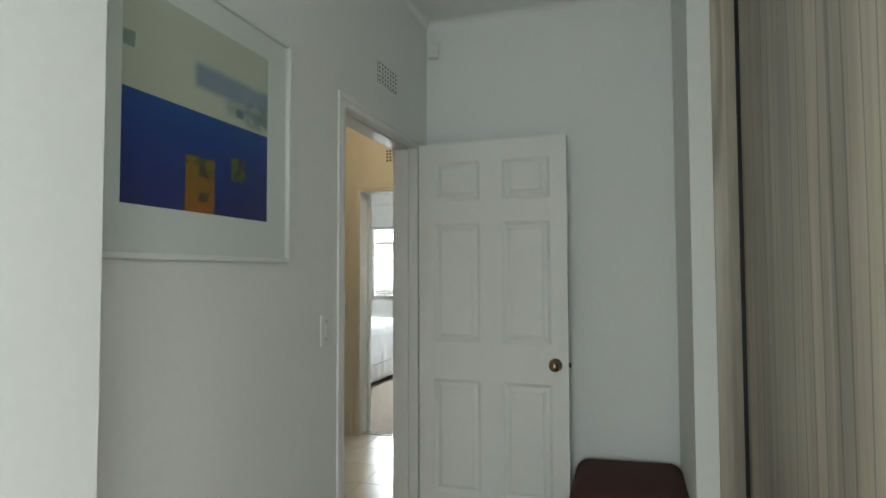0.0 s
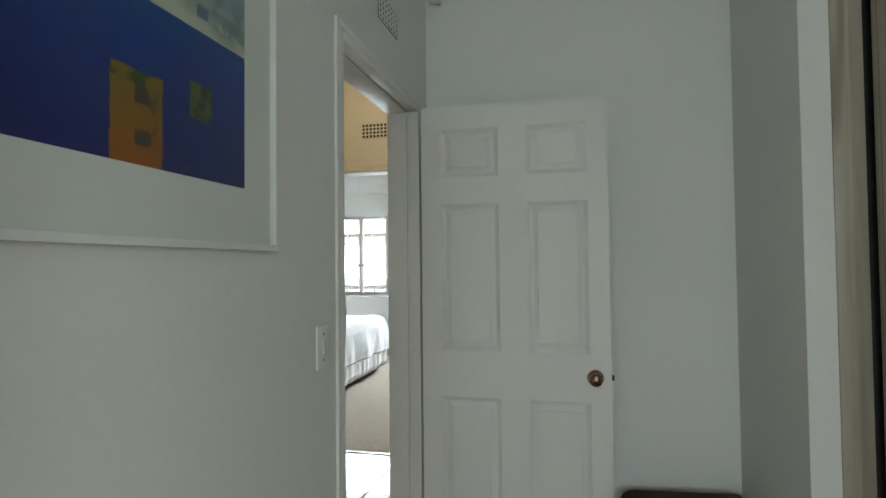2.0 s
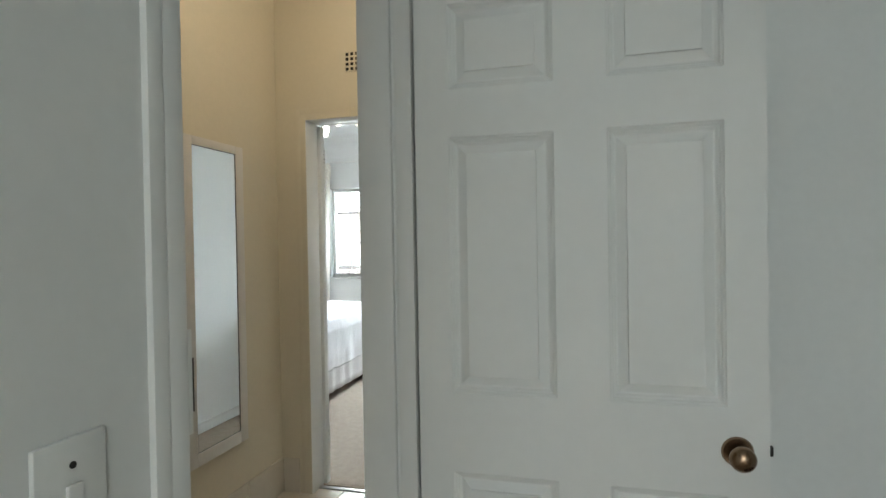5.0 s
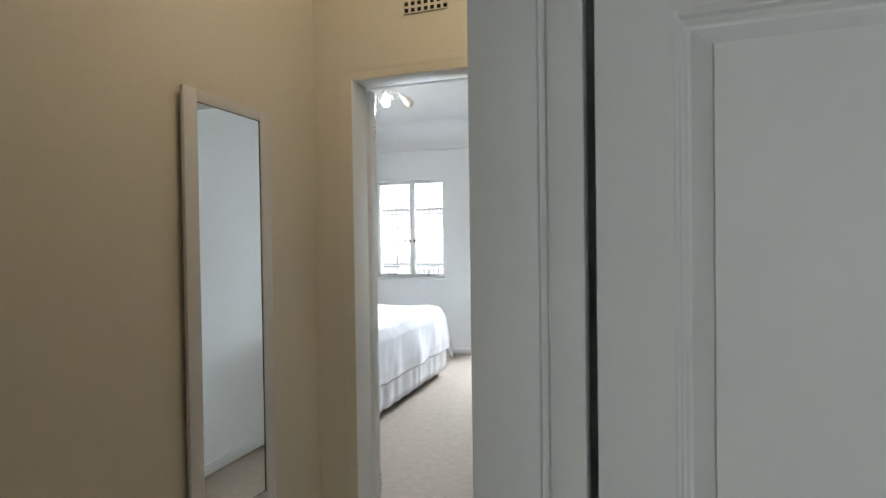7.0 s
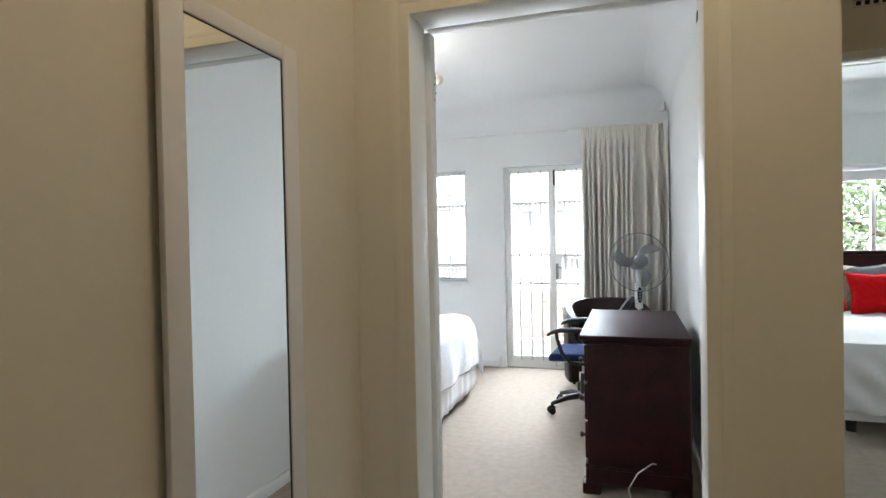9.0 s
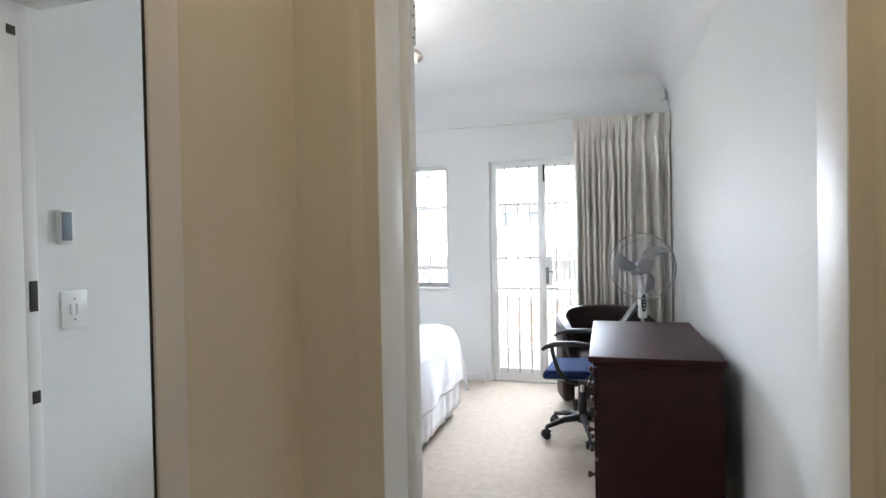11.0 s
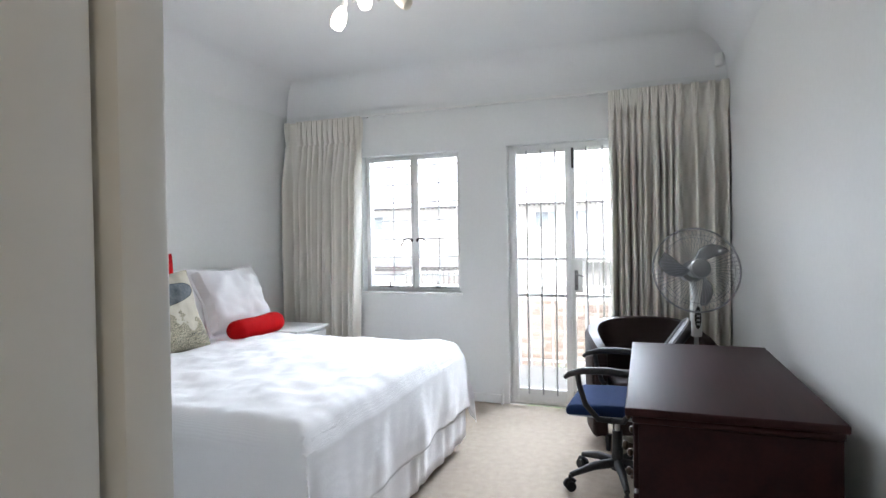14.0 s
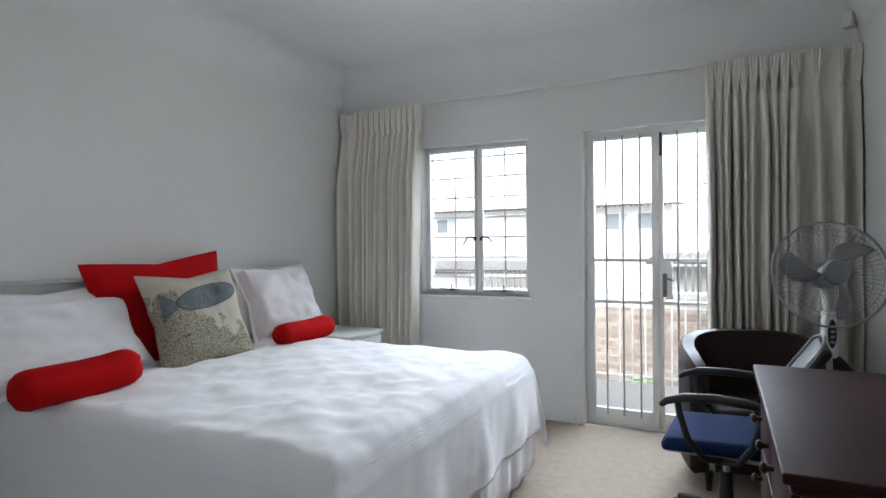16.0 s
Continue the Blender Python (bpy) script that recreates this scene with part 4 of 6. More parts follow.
def bedspread():
    """A woven spread that lies on the mattress and falls over foot and sides, with lumps and folds."""
    t = thing("bedspread", pose(0, 0, 0), "slightly rumpled white woven bedspread hanging over the bed's foot", "bedspread")
    bm = bmesh.new()
    step = 0.015
    x0, x1, y0, y1 = -2.46, BX1 - 0.02, BY0 + 0.01, BY1 - 0.01
    dx, dy = 0.345, 0.34
    nx, ny = int((x1 + dx - x0) / step) + 1, int((y1 - y0 + 2 * dy) / step) + 1
    rows = []
    for i in range(nx):
        row = []
        for j in range(ny):
            u, v = x0 + i * step, y0 - dy + j * step
            ex = max(0.0, u - x1)
            ey = max(0.0, y0 - v, v - y1)
            side = -1 if v < y0 else 1
            px, py = min(u, x1), min(max(v, y0), y1)
            r = 0.095
            near = min(x1 - px, py - y0, y1 - py) if ex == 0 and ey == 0 else 0
            lump = 0.014 * noise.noise((u * 3.1, v * 3.6, 0.3)) + 0.010 * noise.noise((u * 7.5, v * 6.4, 2.1)) + 0.004 * noise.noise((u * 17, v * 15, 5.0))
            tuft = 0.0045 * math.cos(u * math.tau / 0.30) * math.cos(v * math.tau / 0.27)
            z = BZ + lump + tuft * min(1, near / 0.15)
            if near < r:
                z -= (r - math.sqrt(max(0.0, r * r - (r - near) ** 2))) * 0.9
            drop = max(ex, ey) + 0.35 * min(ex, ey)
            if ex or ey:
                q = u if ey > ex else v
                wave = 0.034 * noise.noise((q * 4.6, 0.7, 3)) + 0.006 * noise.noise((q * 11 + drop * 4, drop * 3, 8))
                corner = min(ex, ey)
                out = 0.008 + (0.022 + wave) * min(1, drop / 0.25)
                z = BZ - 0.9 * r + lump * 0.4 - drop - 0.01 * noise.noise((u * 9, v * 9, 7))
                if ex:
                    px = x1 + out * (1 if ex >= ey else 0.5 + 0.5 * ex / max(ey, 1e-6)) + corner * 0.13
                if ey:
                    py = (y0 if side < 0 else y1) + side * (out * (1 if ey >= ex else 0.5 + 0.5 * ey / max(ex, 1e-6)) + corner * 0.13)
            row.append(bm.verts.new((px, py, max(z, 0.10))))
        rows.append(row)
    for r0, r1 in zip(rows, rows[1:]):
        for j in range(ny - 1):
            bm.faces.new((r0[j], r0[j + 1], r1[j + 1], r1[j]))
    m = LINEN.copy()
    m.name = "woven_cotton"
    nt = m.node_tree
    tc = nt.nodes.new("ShaderNodeTexCoord")
    w1, w2 = nt.nodes.new("ShaderNodeTexWave"), nt.nodes.new("ShaderNodeTexWave")
    w1.bands_direction, w2.bands_direction = "X", "Y"
    add = nt.nodes.new("ShaderNodeMath")
    for wv in (w1, w2):
        wv.inputs["Scale"].default_value, wv.inputs["Distortion"].default_value = 60, 1.0
        nt.links.new(tc.outputs["Object"], wv.inputs["Vector"])
    nt.links.new(w1.outputs["Fac"], add.inputs[0])
    nt.links.new(w2.outputs["Fac"], add.inputs[1])
    bp = nt.nodes["Bump"]
    nt.links.new(add.outputs[0], bp.inputs["Height"])
    bp.inputs["Strength"].default_value, bp.inputs["Distance"].default_value = 0.17, 0.0012
    ob = part("cloth", bm, m, t)
    so = ob.modifiers.new("thick", "SOLIDIFY")
    so.thickness, so.offset = 0.004, 1
    return t


bedspread()


def pillow(name, m, w, h, t, mat, label, category="pillow", flange=0.0, parent=None):
    """A stuffed cushion: w across x, h up z, t thick along y, with pointed corners and creases."""
    th = thing(name, m, label, category)
    n = 26
    bm = bmesh.new()
    grid = {}
    for s in (-1, 1):
        for i in range(n + 1):
            for j in range(n + 1):
                u, v = 2 * i / n - 1, 2 * j / n - 1
                edge = i in (0, n) or j in (0, n)
                if edge and s == 1:
                    grid[s, i, j] = grid[-1, i, j]
                    continue
                puff = ((1 - u ** 4) * (1 - v ** 4)) ** 0.55
                pin = 1 - 0.15 * (1 - abs(u * v)) * (max(abs(u), abs(v)) ** 2)
                cre = 0.20 * noise.noise((u * 2.4 + w * 7, v * 2.4, s * 3)) + 0.10 * noise.noise((u * 6, v * 5 + h * 3, s)) - 0.10 * abs(noise.noise((u * 4 + v * 3, v * 2 - u * 2, w * 9)))
                y = s * t / 2 * puff * (1 + cre)
                if flange and max(abs(u), abs(v)) > 0.86:
                    y = s * (0.004 if not edge else 0) + 0.010 * noise.noise((u * 5, v * 5, 9))
                grid[s, i, j] = bm.verts.new((u * w / 2 * pin, y, v * h / 2 * pin + h / 2))
        for i in range(n):
            for j in range(n):
                a, b, c, d = grid[s, i, j], grid[s, i + 1, j], grid[s, i + 1, j + 1], grid[s, i, j + 1]
                bm.faces.new((a, b, c, d) if s < 0 else (d, c, b, a))
    part("cover", bm, mat, th)
    pts = []
    for k in range(4 * n):
        i, j = (k, 0) if k < n else (n, k - n) if k < 2 * n else (3 * n - k, n) if k < 3 * n else (0, 4 * n - k)
        u, v = 2 * i / n - 1, 2 * j / n - 1
        pin = 1 - 0.15 * (1 - abs(u * v))
        pts.append((u * w / 2 * pin, 0, v * h / 2 * pin + h / 2))
    part("seam", tube(bmesh.new(), pts, 0.004, 6, close=True), mat, th)
    return th


def bolster(m, length, r, label):
    th = thing("bolster", m, label, "bolster cushion")
    pts, rr = [], []
    n = 26
    for i in range(n + 1):
        s = i / n
        x = (s - 0.5) * length
        e = min(s, 1 - s) * length
        q = 0.25 + 0.75 * math.sqrt(min(1.0, e / 0.06) * (2 - min(1.0, e / 0.06)))
        pts.append((x, 0, 0.004 * math.sin(s * 9)))
        rr.append(r * q * (1 + 0.03 * noise.noise((s * 6, r * 10, 0))))
    bm = tube(bmesh.new(), pts, rr, 28)
    for v in bm.verts:
        x, y, z = v.co
        tail = max(0.0, abs(x) / (length / 2) - 0.72) / 0.28
        k = 1 + 0.05 * noise.noise((x * 9, y * 14, z * 14 + length * 5)) + 0.10 * tail * noise.noise((x * 20, math.atan2(z, y) * 2.2, 3))
        v.co = (x + 0.016 * tail * noise.noise((y * 22, z * 22, length)), y * k, z * k * 0.88)
    part("cover", bm, RED, th)
    for s in (-1, 1):
        part("end_button", ball(bmesh.new(), (s * length / 2, 0, 0), 0.012, (0.5, 1, 1), 12), RED, th)
    return th


def fish_cloth():
    """Natural linen printed with a blue-grey fish above coral scrolls and a line of script."""
    m = bpy.data.materials.new("printed_linen")
    m.use_nodes = True
    nt = m.node_tree
    b = nt.nodes["Principled BSDF"]
    b.inputs["Roughness"].default_value = 0.9
    tc = nt.nodes.new("ShaderNodeTexCoord")
    sep = nt.nodes.new("ShaderNodeSeparateXYZ")
    nt.links.new(tc.outputs["Object"], sep.inputs[0])

    def mth(op, a, c=0.0, clamp=False):
        n = nt.nodes.new("ShaderNodeMath")
        n.operation, n.use_clamp = op, clamp
        for i, v in enumerate((a, c)):
            if isinstance(v, (int, float)):
                n.inputs[i].default_value = v
            else:
                nt.links.new(v, n.inputs[i])
        return n.outputs[0]

    def mix(fac, a, c):
        n = nt.nodes.new("ShaderNodeMix")
        n.data_type = "RGBA"
        nt.links.new(fac, n.inputs[0])
        for i, v in ((6, a), (7, c)):
            if isinstance(v, tuple):
                n.inputs[i].default_value = (*v, 1)
            else:
                nt.links.new(v, n.inputs[i])
        return n.outputs[2]

    X, Z = sep.outputs["X"], sep.outputs["Z"]
    wav = nt.nodes.new("ShaderNodeTexVoronoi")
    wav.feature = "DISTANCE_TO_EDGE"
    wav.inputs["Scale"].default_value = 78
    nt.links.new(tc.outputs["Object"], wav.inputs["Vector"])
    ns = nt.nodes.new("ShaderNodeTexNoise")
    ns.inputs["Scale"].default_value, ns.inputs["Detail"].default_value = 9, 4
    nt.links.new(tc.outputs["Object"], ns.inputs["Vector"])
    nf = nt.nodes.new("ShaderNodeTexNoise")
    nf.inputs["Scale"].default_value, nf.inputs["Detail"].default_value = 60, 2
    nt.links.new(tc.outputs["Object"], nf.inputs["Vector"])
    line = mth("SUBTRACT", 1.0, mth("DIVIDE", wav.outputs["Distance"], 0.16, True))
    edge = mth("MULTIPLY", mth("SUBTRACT", ns.outputs["Fac"], 0.5), 0.5)
    col = mix(ns.outputs["Fac"], (0.46, 0.43, 0.34), (0.56, 0.53, 0.44))
    # coral: low and towards the side
    zone = mth("DIVIDE", mth("SUBTRACT", mth("ADD", 0.275, edge), mth("ADD", Z, mth("MULTIPLY", X, 0.55))), 0.012, True)
    ground = mix(ns.outputs["Fac"], (0.36, 0.33, 0.24), (0.46, 0.43, 0.33))
    coral = mix(line, ground, (0.10, 0.09, 0.055))
    col = mix(zone, col, coral)
    # fish: an ellipse with scales and a tail
    ex = mth("DIVIDE", mth("SUBTRACT", X, 0.03), 0.20)
    ez = mth("DIVIDE", mth("SUBTRACT", mth("SUBTRACT", Z, 0.375), mth("MULTIPLY", X, 0.14)), 0.066)
    d = mth("ADD", mth("MULTIPLY", ex, ex), mth("MULTIPLY", ez, ez))
    inside = mth("DIVIDE", mth("SUBTRACT", 1.0, d), 0.05, True)
    scales = mix(mth("DIVIDE", nf.outputs["Fac"], 0.9, True), (0.06, 0.075, 0.09), (0.20, 0.225, 0.24))
    col = mix(inside, col, scales)
    # the tail: a wedge that opens away from the body, in the same scales
    tx = mth("SUBTRACT", -0.14, X)
    tail = mth("MULTIPLY", mth("DIVIDE", tx, 0.006, True), mth("DIVIDE", mth("SUBTRACT", mth("ADD", 0.006, mth("MULTIPLY", tx, 0.75)), mth("ABSOLUTE", mth("SUBTRACT", Z, 0.352))), 0.004, True))
    col = mix(mth("MULTIPLY", tail, mth("GREATER_THAN", X, -0.235)), col, scales)
    rim = mth("MULTIPLY", inside, mth("DIVIDE", mth("SUBTRACT", d, 0.85), 0.05, True))
    col = mix(rim, col, (0.05, 0.055, 0.06))
    bars = mth("MULTIPLY", mth("GREATER_THAN", mth("SINE", mth("MULTIPLY", X, 520.0)), 0.1), mth("GREATER_THAN", nf.outputs["Fac"], 0.47))
    box_ = mth("MULTIPLY", mth("MULTIPLY", mth("GREATER_THAN", X, 0.06), mth("LESS_THAN", X, 0.21)), mth("MULTIPLY", mth("GREATER_THAN", Z, 0.105), mth("LESS_THAN", Z, 0.128)))
    col = mix(mth("MULTIPLY", bars, box_), col, (0.10, 0.10, 0.09))
    nt.links.new(col, b.inputs["Base Color"])
    bp = nt.nodes.new("ShaderNodeBump")
    bp.inputs["Strength"].default_value, bp.inputs["Distance"].default_value = 0.3, 0.002
    nt.links.new(nf.outputs["Fac"], bp.inputs["Height"])
    nt.links.new(bp.outputs[0], b.inputs["Normal"])
    return m


FISH = fish_cloth()
ZP = BZ - 0.012
# pillows lean back on the headboard; their fronts look along +x
pillow("pillow", pose(-2.34, 1.73, ZP, 0, 0, 90) @ pose(0, 0, 0, -34), 0.84, 0.45, 0.22, LINEN, "large white flanged pillow leaning on the headboard", flange=1)
pillow("pillow", pose(-2.54, 1.75, ZP, 0, 0, 90) @ pose(0, 0, 0, -12), 0.74, 0.44, 0.15, LINEN, "white pillow behind another white pillow")
pillow("pillow", pose(-2.36, 3.18, ZP, 0, 0, 86) @ pose(0, 0, 0, -26), 0.66, 0.54, 0.22, LINEN, "white flanged pillow with upright corners beside the printed cushion", flange=1)
pillow("pillow", pose(-2.54, 2.90, ZP, 0, 0, 90) @ pose(0, 0, 0, -10), 0.66, 0.42, 0.13, LINEN, "white pillow at the back against the headboard")
pillow("cushion", pose(-2.49, 2.38, ZP - 0.02, 0, 0, 90) @ pose(0, 0, 0, -12) @ pose(0, 0, 0, 0, -4), 0.86, 0.60, 0.15, RED, "large plain red velvet cushion propped on the headboard", "cushion")
pillow("cushion", pose(-2.22, 2.385, ZP - 0.03, 0, 0, 85) @ pose(0, 0, 0, -22) @ pose(0, 0, 0, 0, -2), 0.58, 0.55, 0.19, FISH, "square linen cushion printed with a blue-grey fish and coral", "cushion")
bolster(pose(-2.12, 1.62, BZ + 0.070, 0, -3, 84), 0.48, 0.090, "plain red velvet bolster lying on the white bedspread")
bolster(pose(-2.17, 3.07, BZ + 0.062, 0, -3, 82), 0.44, 0.082, "short red velvet bolster in front of the white pillow")

# bedside cabinet
ns_ = thing("bedside_table", pose(-2.70, 3.45, 0.004), "small white painted bedside cabinet between bed and curtain", "bedside table")
part("top", box(0, 0.60, 0, 0.46, 0.64, 0.662, bev=0.003), ENAMEL, ns_)
part("body", box(0.0, 0.57, 0.015, 0.445, 0.05, 0.639, bev=0.002), ENAMEL, ns_)
for z in (0.10, 0.37):
    dr = part("drawer", box(0.571, 0.588, 0.025, 0.435, z, z + 0.25, bev=0.003), ENAMEL, ns_)
    part("knob", ball(bmesh.new(), (0.60, 0.23, z + 0.125), 0.013, seg=12), STEEL, dr)
part("plinth", box(0.02, 0.55, 0.03, 0.43, 0.0, 0.049), ENAMEL, ns_)


# ---- curtains ----
def curtain(m, h, pleats, ends, label, depth=0.07, seed=0, drift=0.0):
    """A lined drape with triple pinch pleats at the places given; between them the cloth lies back, below them it falls in round folds."""
    c = thing("curtain", m, label, "curtain")
    k = 34
    lo, hi = ends
    n = int((hi - lo) / 0.0055)
    stops = [2 * lo - pleats[0]] + list(pleats) + [2 * hi - pleats[-1]]
    rnd = random.Random(seed)
    size = [rnd.uniform(0.5, 1.15) for _ in stops]
    sway = [rnd.uniform(-1, 1) for _ in stops]
    pinch = 0.225
    bm = bmesh.new()
    rows = []
    for r in range(k + 1):
        down = h * (r / k) ** 1.35
        loose = min(1.0, max(0.0, (down - pinch) / 0.35))
        row = []
        for i in range(n + 1):
            x = lo + (hi - lo) * i / n
            q = max(j for j in range(len(stops) - 1) if stops[j] <= x or j == 0)
            gap = stops[q + 1] - stops[q]
            f = min(1.0, max(0.0, (x - stops[q]) / gap))
            near = q if f < 0.5 else q + 1
            d = abs(x - stops[near])
            half = min(gap * 0.40, 0.018 + 0.008 * size[near])
            if down < pinch:
                y = -0.006 * math.exp(-(d / 0.010) ** 2) + 0.030 * math.sin(math.pi * f) * min(1.0, down / 0.03)
            else:
                bulge = math.sqrt(max(0.0, 1 - min(1.0, d / half) ** 2))
                y = -depth * (0.35 + 0.65 * loose) * size[near] * bulge
                y += depth * 0.42 * loose * math.sin(math.pi * f) ** 2
            y += 0.004 * noise.noise((x * 22, down * 1.5, seed)) * loose
            lean = (0.012 * sway[near] + 0.008 * noise.noise((x * 5, down * 1.3, seed + 3))) * loose
            row.append(bm.verts.new((x + lean + drift * (x - lo) / (hi - lo) * down / h, y, h - down)))
        rows.append(row)
    for r0, r1 in zip(rows, rows[1:]):
        for i in range(n):
            bm.faces.new((r0[i], r0[i + 1], r1[i + 1], r1[i]))
    ob = part("drape", bm, CURTAIN, c)
    so = ob.modifiers.new("thick", "SOLIDIFY")
    so.thickness = 0.003
    for x in pleats:
        bm = bmesh.new()
        for o in (-0.014, 0.0, 0.014):
            pts = [(x + o * rnd.uniform(0.9, 1.5), -0.020, h + 0.004), (x + o * 1.1, -0.026, h - 0.09), (x + o * 0.5, -0.020, h - pinch + 0.02), (x + o * 0.35, -0.016, h - pinch), (x + o * 0.9, -0.012, h - pinch - 0.07)]
            tube(bm, pts, [0.0085, 0.0095, 0.006, 0.0045, 0.003], 8)
        part("pinch_pleat", bm, CURTAIN, c)
    return c


curtain(pose(0, YW - 0.090, 0.015), 2.42, (0.185, 0.235, 0.280, 0.330, 0.375, 0.425, 0.480, 0.535, 0.590, 0.645, 0.750, 0.862, 0.950), (0.157, 0.968), "long cream pinch-pleated curtain drawn to the side of the glazed door", 0.098, seed=3)
curtain(pose(0, YW - 0.100, 0.015), 2.42, (-2.655, -2.530, -2.470, -2.418, -2.362, -2.310, -2.255, -2.205, -2.150, -2.098, -2.045, -1.990, -1.935), (-2.690, -1.905), "long cream pinch-pleated curtain drawn back beside the window", 0.098, seed=5, drift=-0.07)
tr = thing("curtain_rail", pose(0, YW - 0.055, 2.446), "slim white curtain rail above window and glazed door", "curtain rail")
part("rail", box(-2.70, 0.960, -0.012, 0.006, -0.006, 0.010, bev=0.003), ENAMEL, tr)
for x in (-2.65, -1.9, -0.9, 0.0, 0.9):
    part("bracket", box(x - 0.012, x + 0.012, 0.0065, 0.055, -0.004, 0.004), ENAMEL, tr)


# ---- desk ----
dk = thing("desk", pose(0.345, 1.507, 0.004), "dark mahogany desk with drawers and small knobs by the wall", "desk")
DW, DL, DH = 0.553, 1.10, 0.846
part("top", box(0, DW, 0, DL, DH - 0.024, DH, bev=0.005, seg=3), MAHOGANY, dk)
part("cornice", box(0.018, DW - 0.004, 0.018, DL - 0.018, DH - 0.050, DH - 0.0245, bev=0.009, seg=3), MAHOGANY, dk)
part("side_panel", box(0.036, DW - 0.008, 0.030, 0.052, 0.16, DH - 0.0505, bev=0.002), MAHOGANY, dk)
part("side_panel", box(0.036, DW - 0.008, DL - 0.052, DL - 0.030, 0.16, DH - 0.0505, bev=0.002), MAHOGANY, dk)
part("body", box(0.042, DW - 0.010, 0.0525, DL - 0.0525, 0.16, DH - 0.0505), MAHOGANY, dk)
part("base_moulding", box(0.022, DW - 0.004, 0.014, DL - 0.014, 0.135, 0.1595, bev=0.008, seg=3), MAHOGANY, dk)
bm = bmesh.new()
for a in ((0.024, DW - 0.006, 0.016, 0.040), (0.024, 0.048, 0.040, DL - 0.040), (0.024, DW - 0.006, DL - 0.040, DL - 0.016)):
    bm_box(bm, a[0], a[1], a[2], a[3], 0.06, 0.1345, bev=0.003)
part("plinth", bm, MAHOGANY, dk)
for y0, y1 in ((0.004, 0.11), (DL - 0.11, DL - 0.004)):
    part("foot", box(0.006, 0.10, y0, y1, 0.0, 0.0595, bev=0.010, seg=3), MAHOGANY, dk)
    part("foot", box(DW - 0.10, DW - 0.006, y0, y1, 0.0, 0.0595, bev=0.010, seg=3), MAHOGANY, dk)
zs_ = (0.172, 0.380, 0.588)
for k, z in enumerate(zs_):
    hgt = 0.195
    for y0, y1 in ((0.06, 0.56), (0.57, DL - 0.06)):
        dr = part("drawer", box(0.020, 0.0415, y0, y1, z, z + hgt, bev=0.005, seg=2), MAHOGANY, dk)
        for y in (y0 + 0.09, y1 - 0.09):
            kn = part("knob", cyl(bmesh.new(), (0.020, y, z + hgt / 2), (0.004, y, z + hgt / 2), 0.007, 0.009, 12), DARKBRONZE, dr, "dark bronze drawer knob")
            part("knob_cap", ball(bmesh.new(), (-0.004, y, z + hgt / 2), 0.016, (0.7, 1, 1), 14), DARKBRONZE, dr)
cb = thing("cable", pose(0, 0, 0), "loose white flex on the carpet beside the desk", "cable")
part("flex", tube(bmesh.new(), [(0.72, 1.515, 0.20), (0.70, 1.48, 0.215), (0.63, 1.45, 0.17), (0.585, 1.44, 0.09), (0.60, 1.43, 0.025), (0.68, 1.40, 0.008), (0.82, 1.38, 0.008), (0.93, 1.42, 0.008), (0.955, 1.5, 0.01)], 0.0035, 8), PLASTIC, cb)


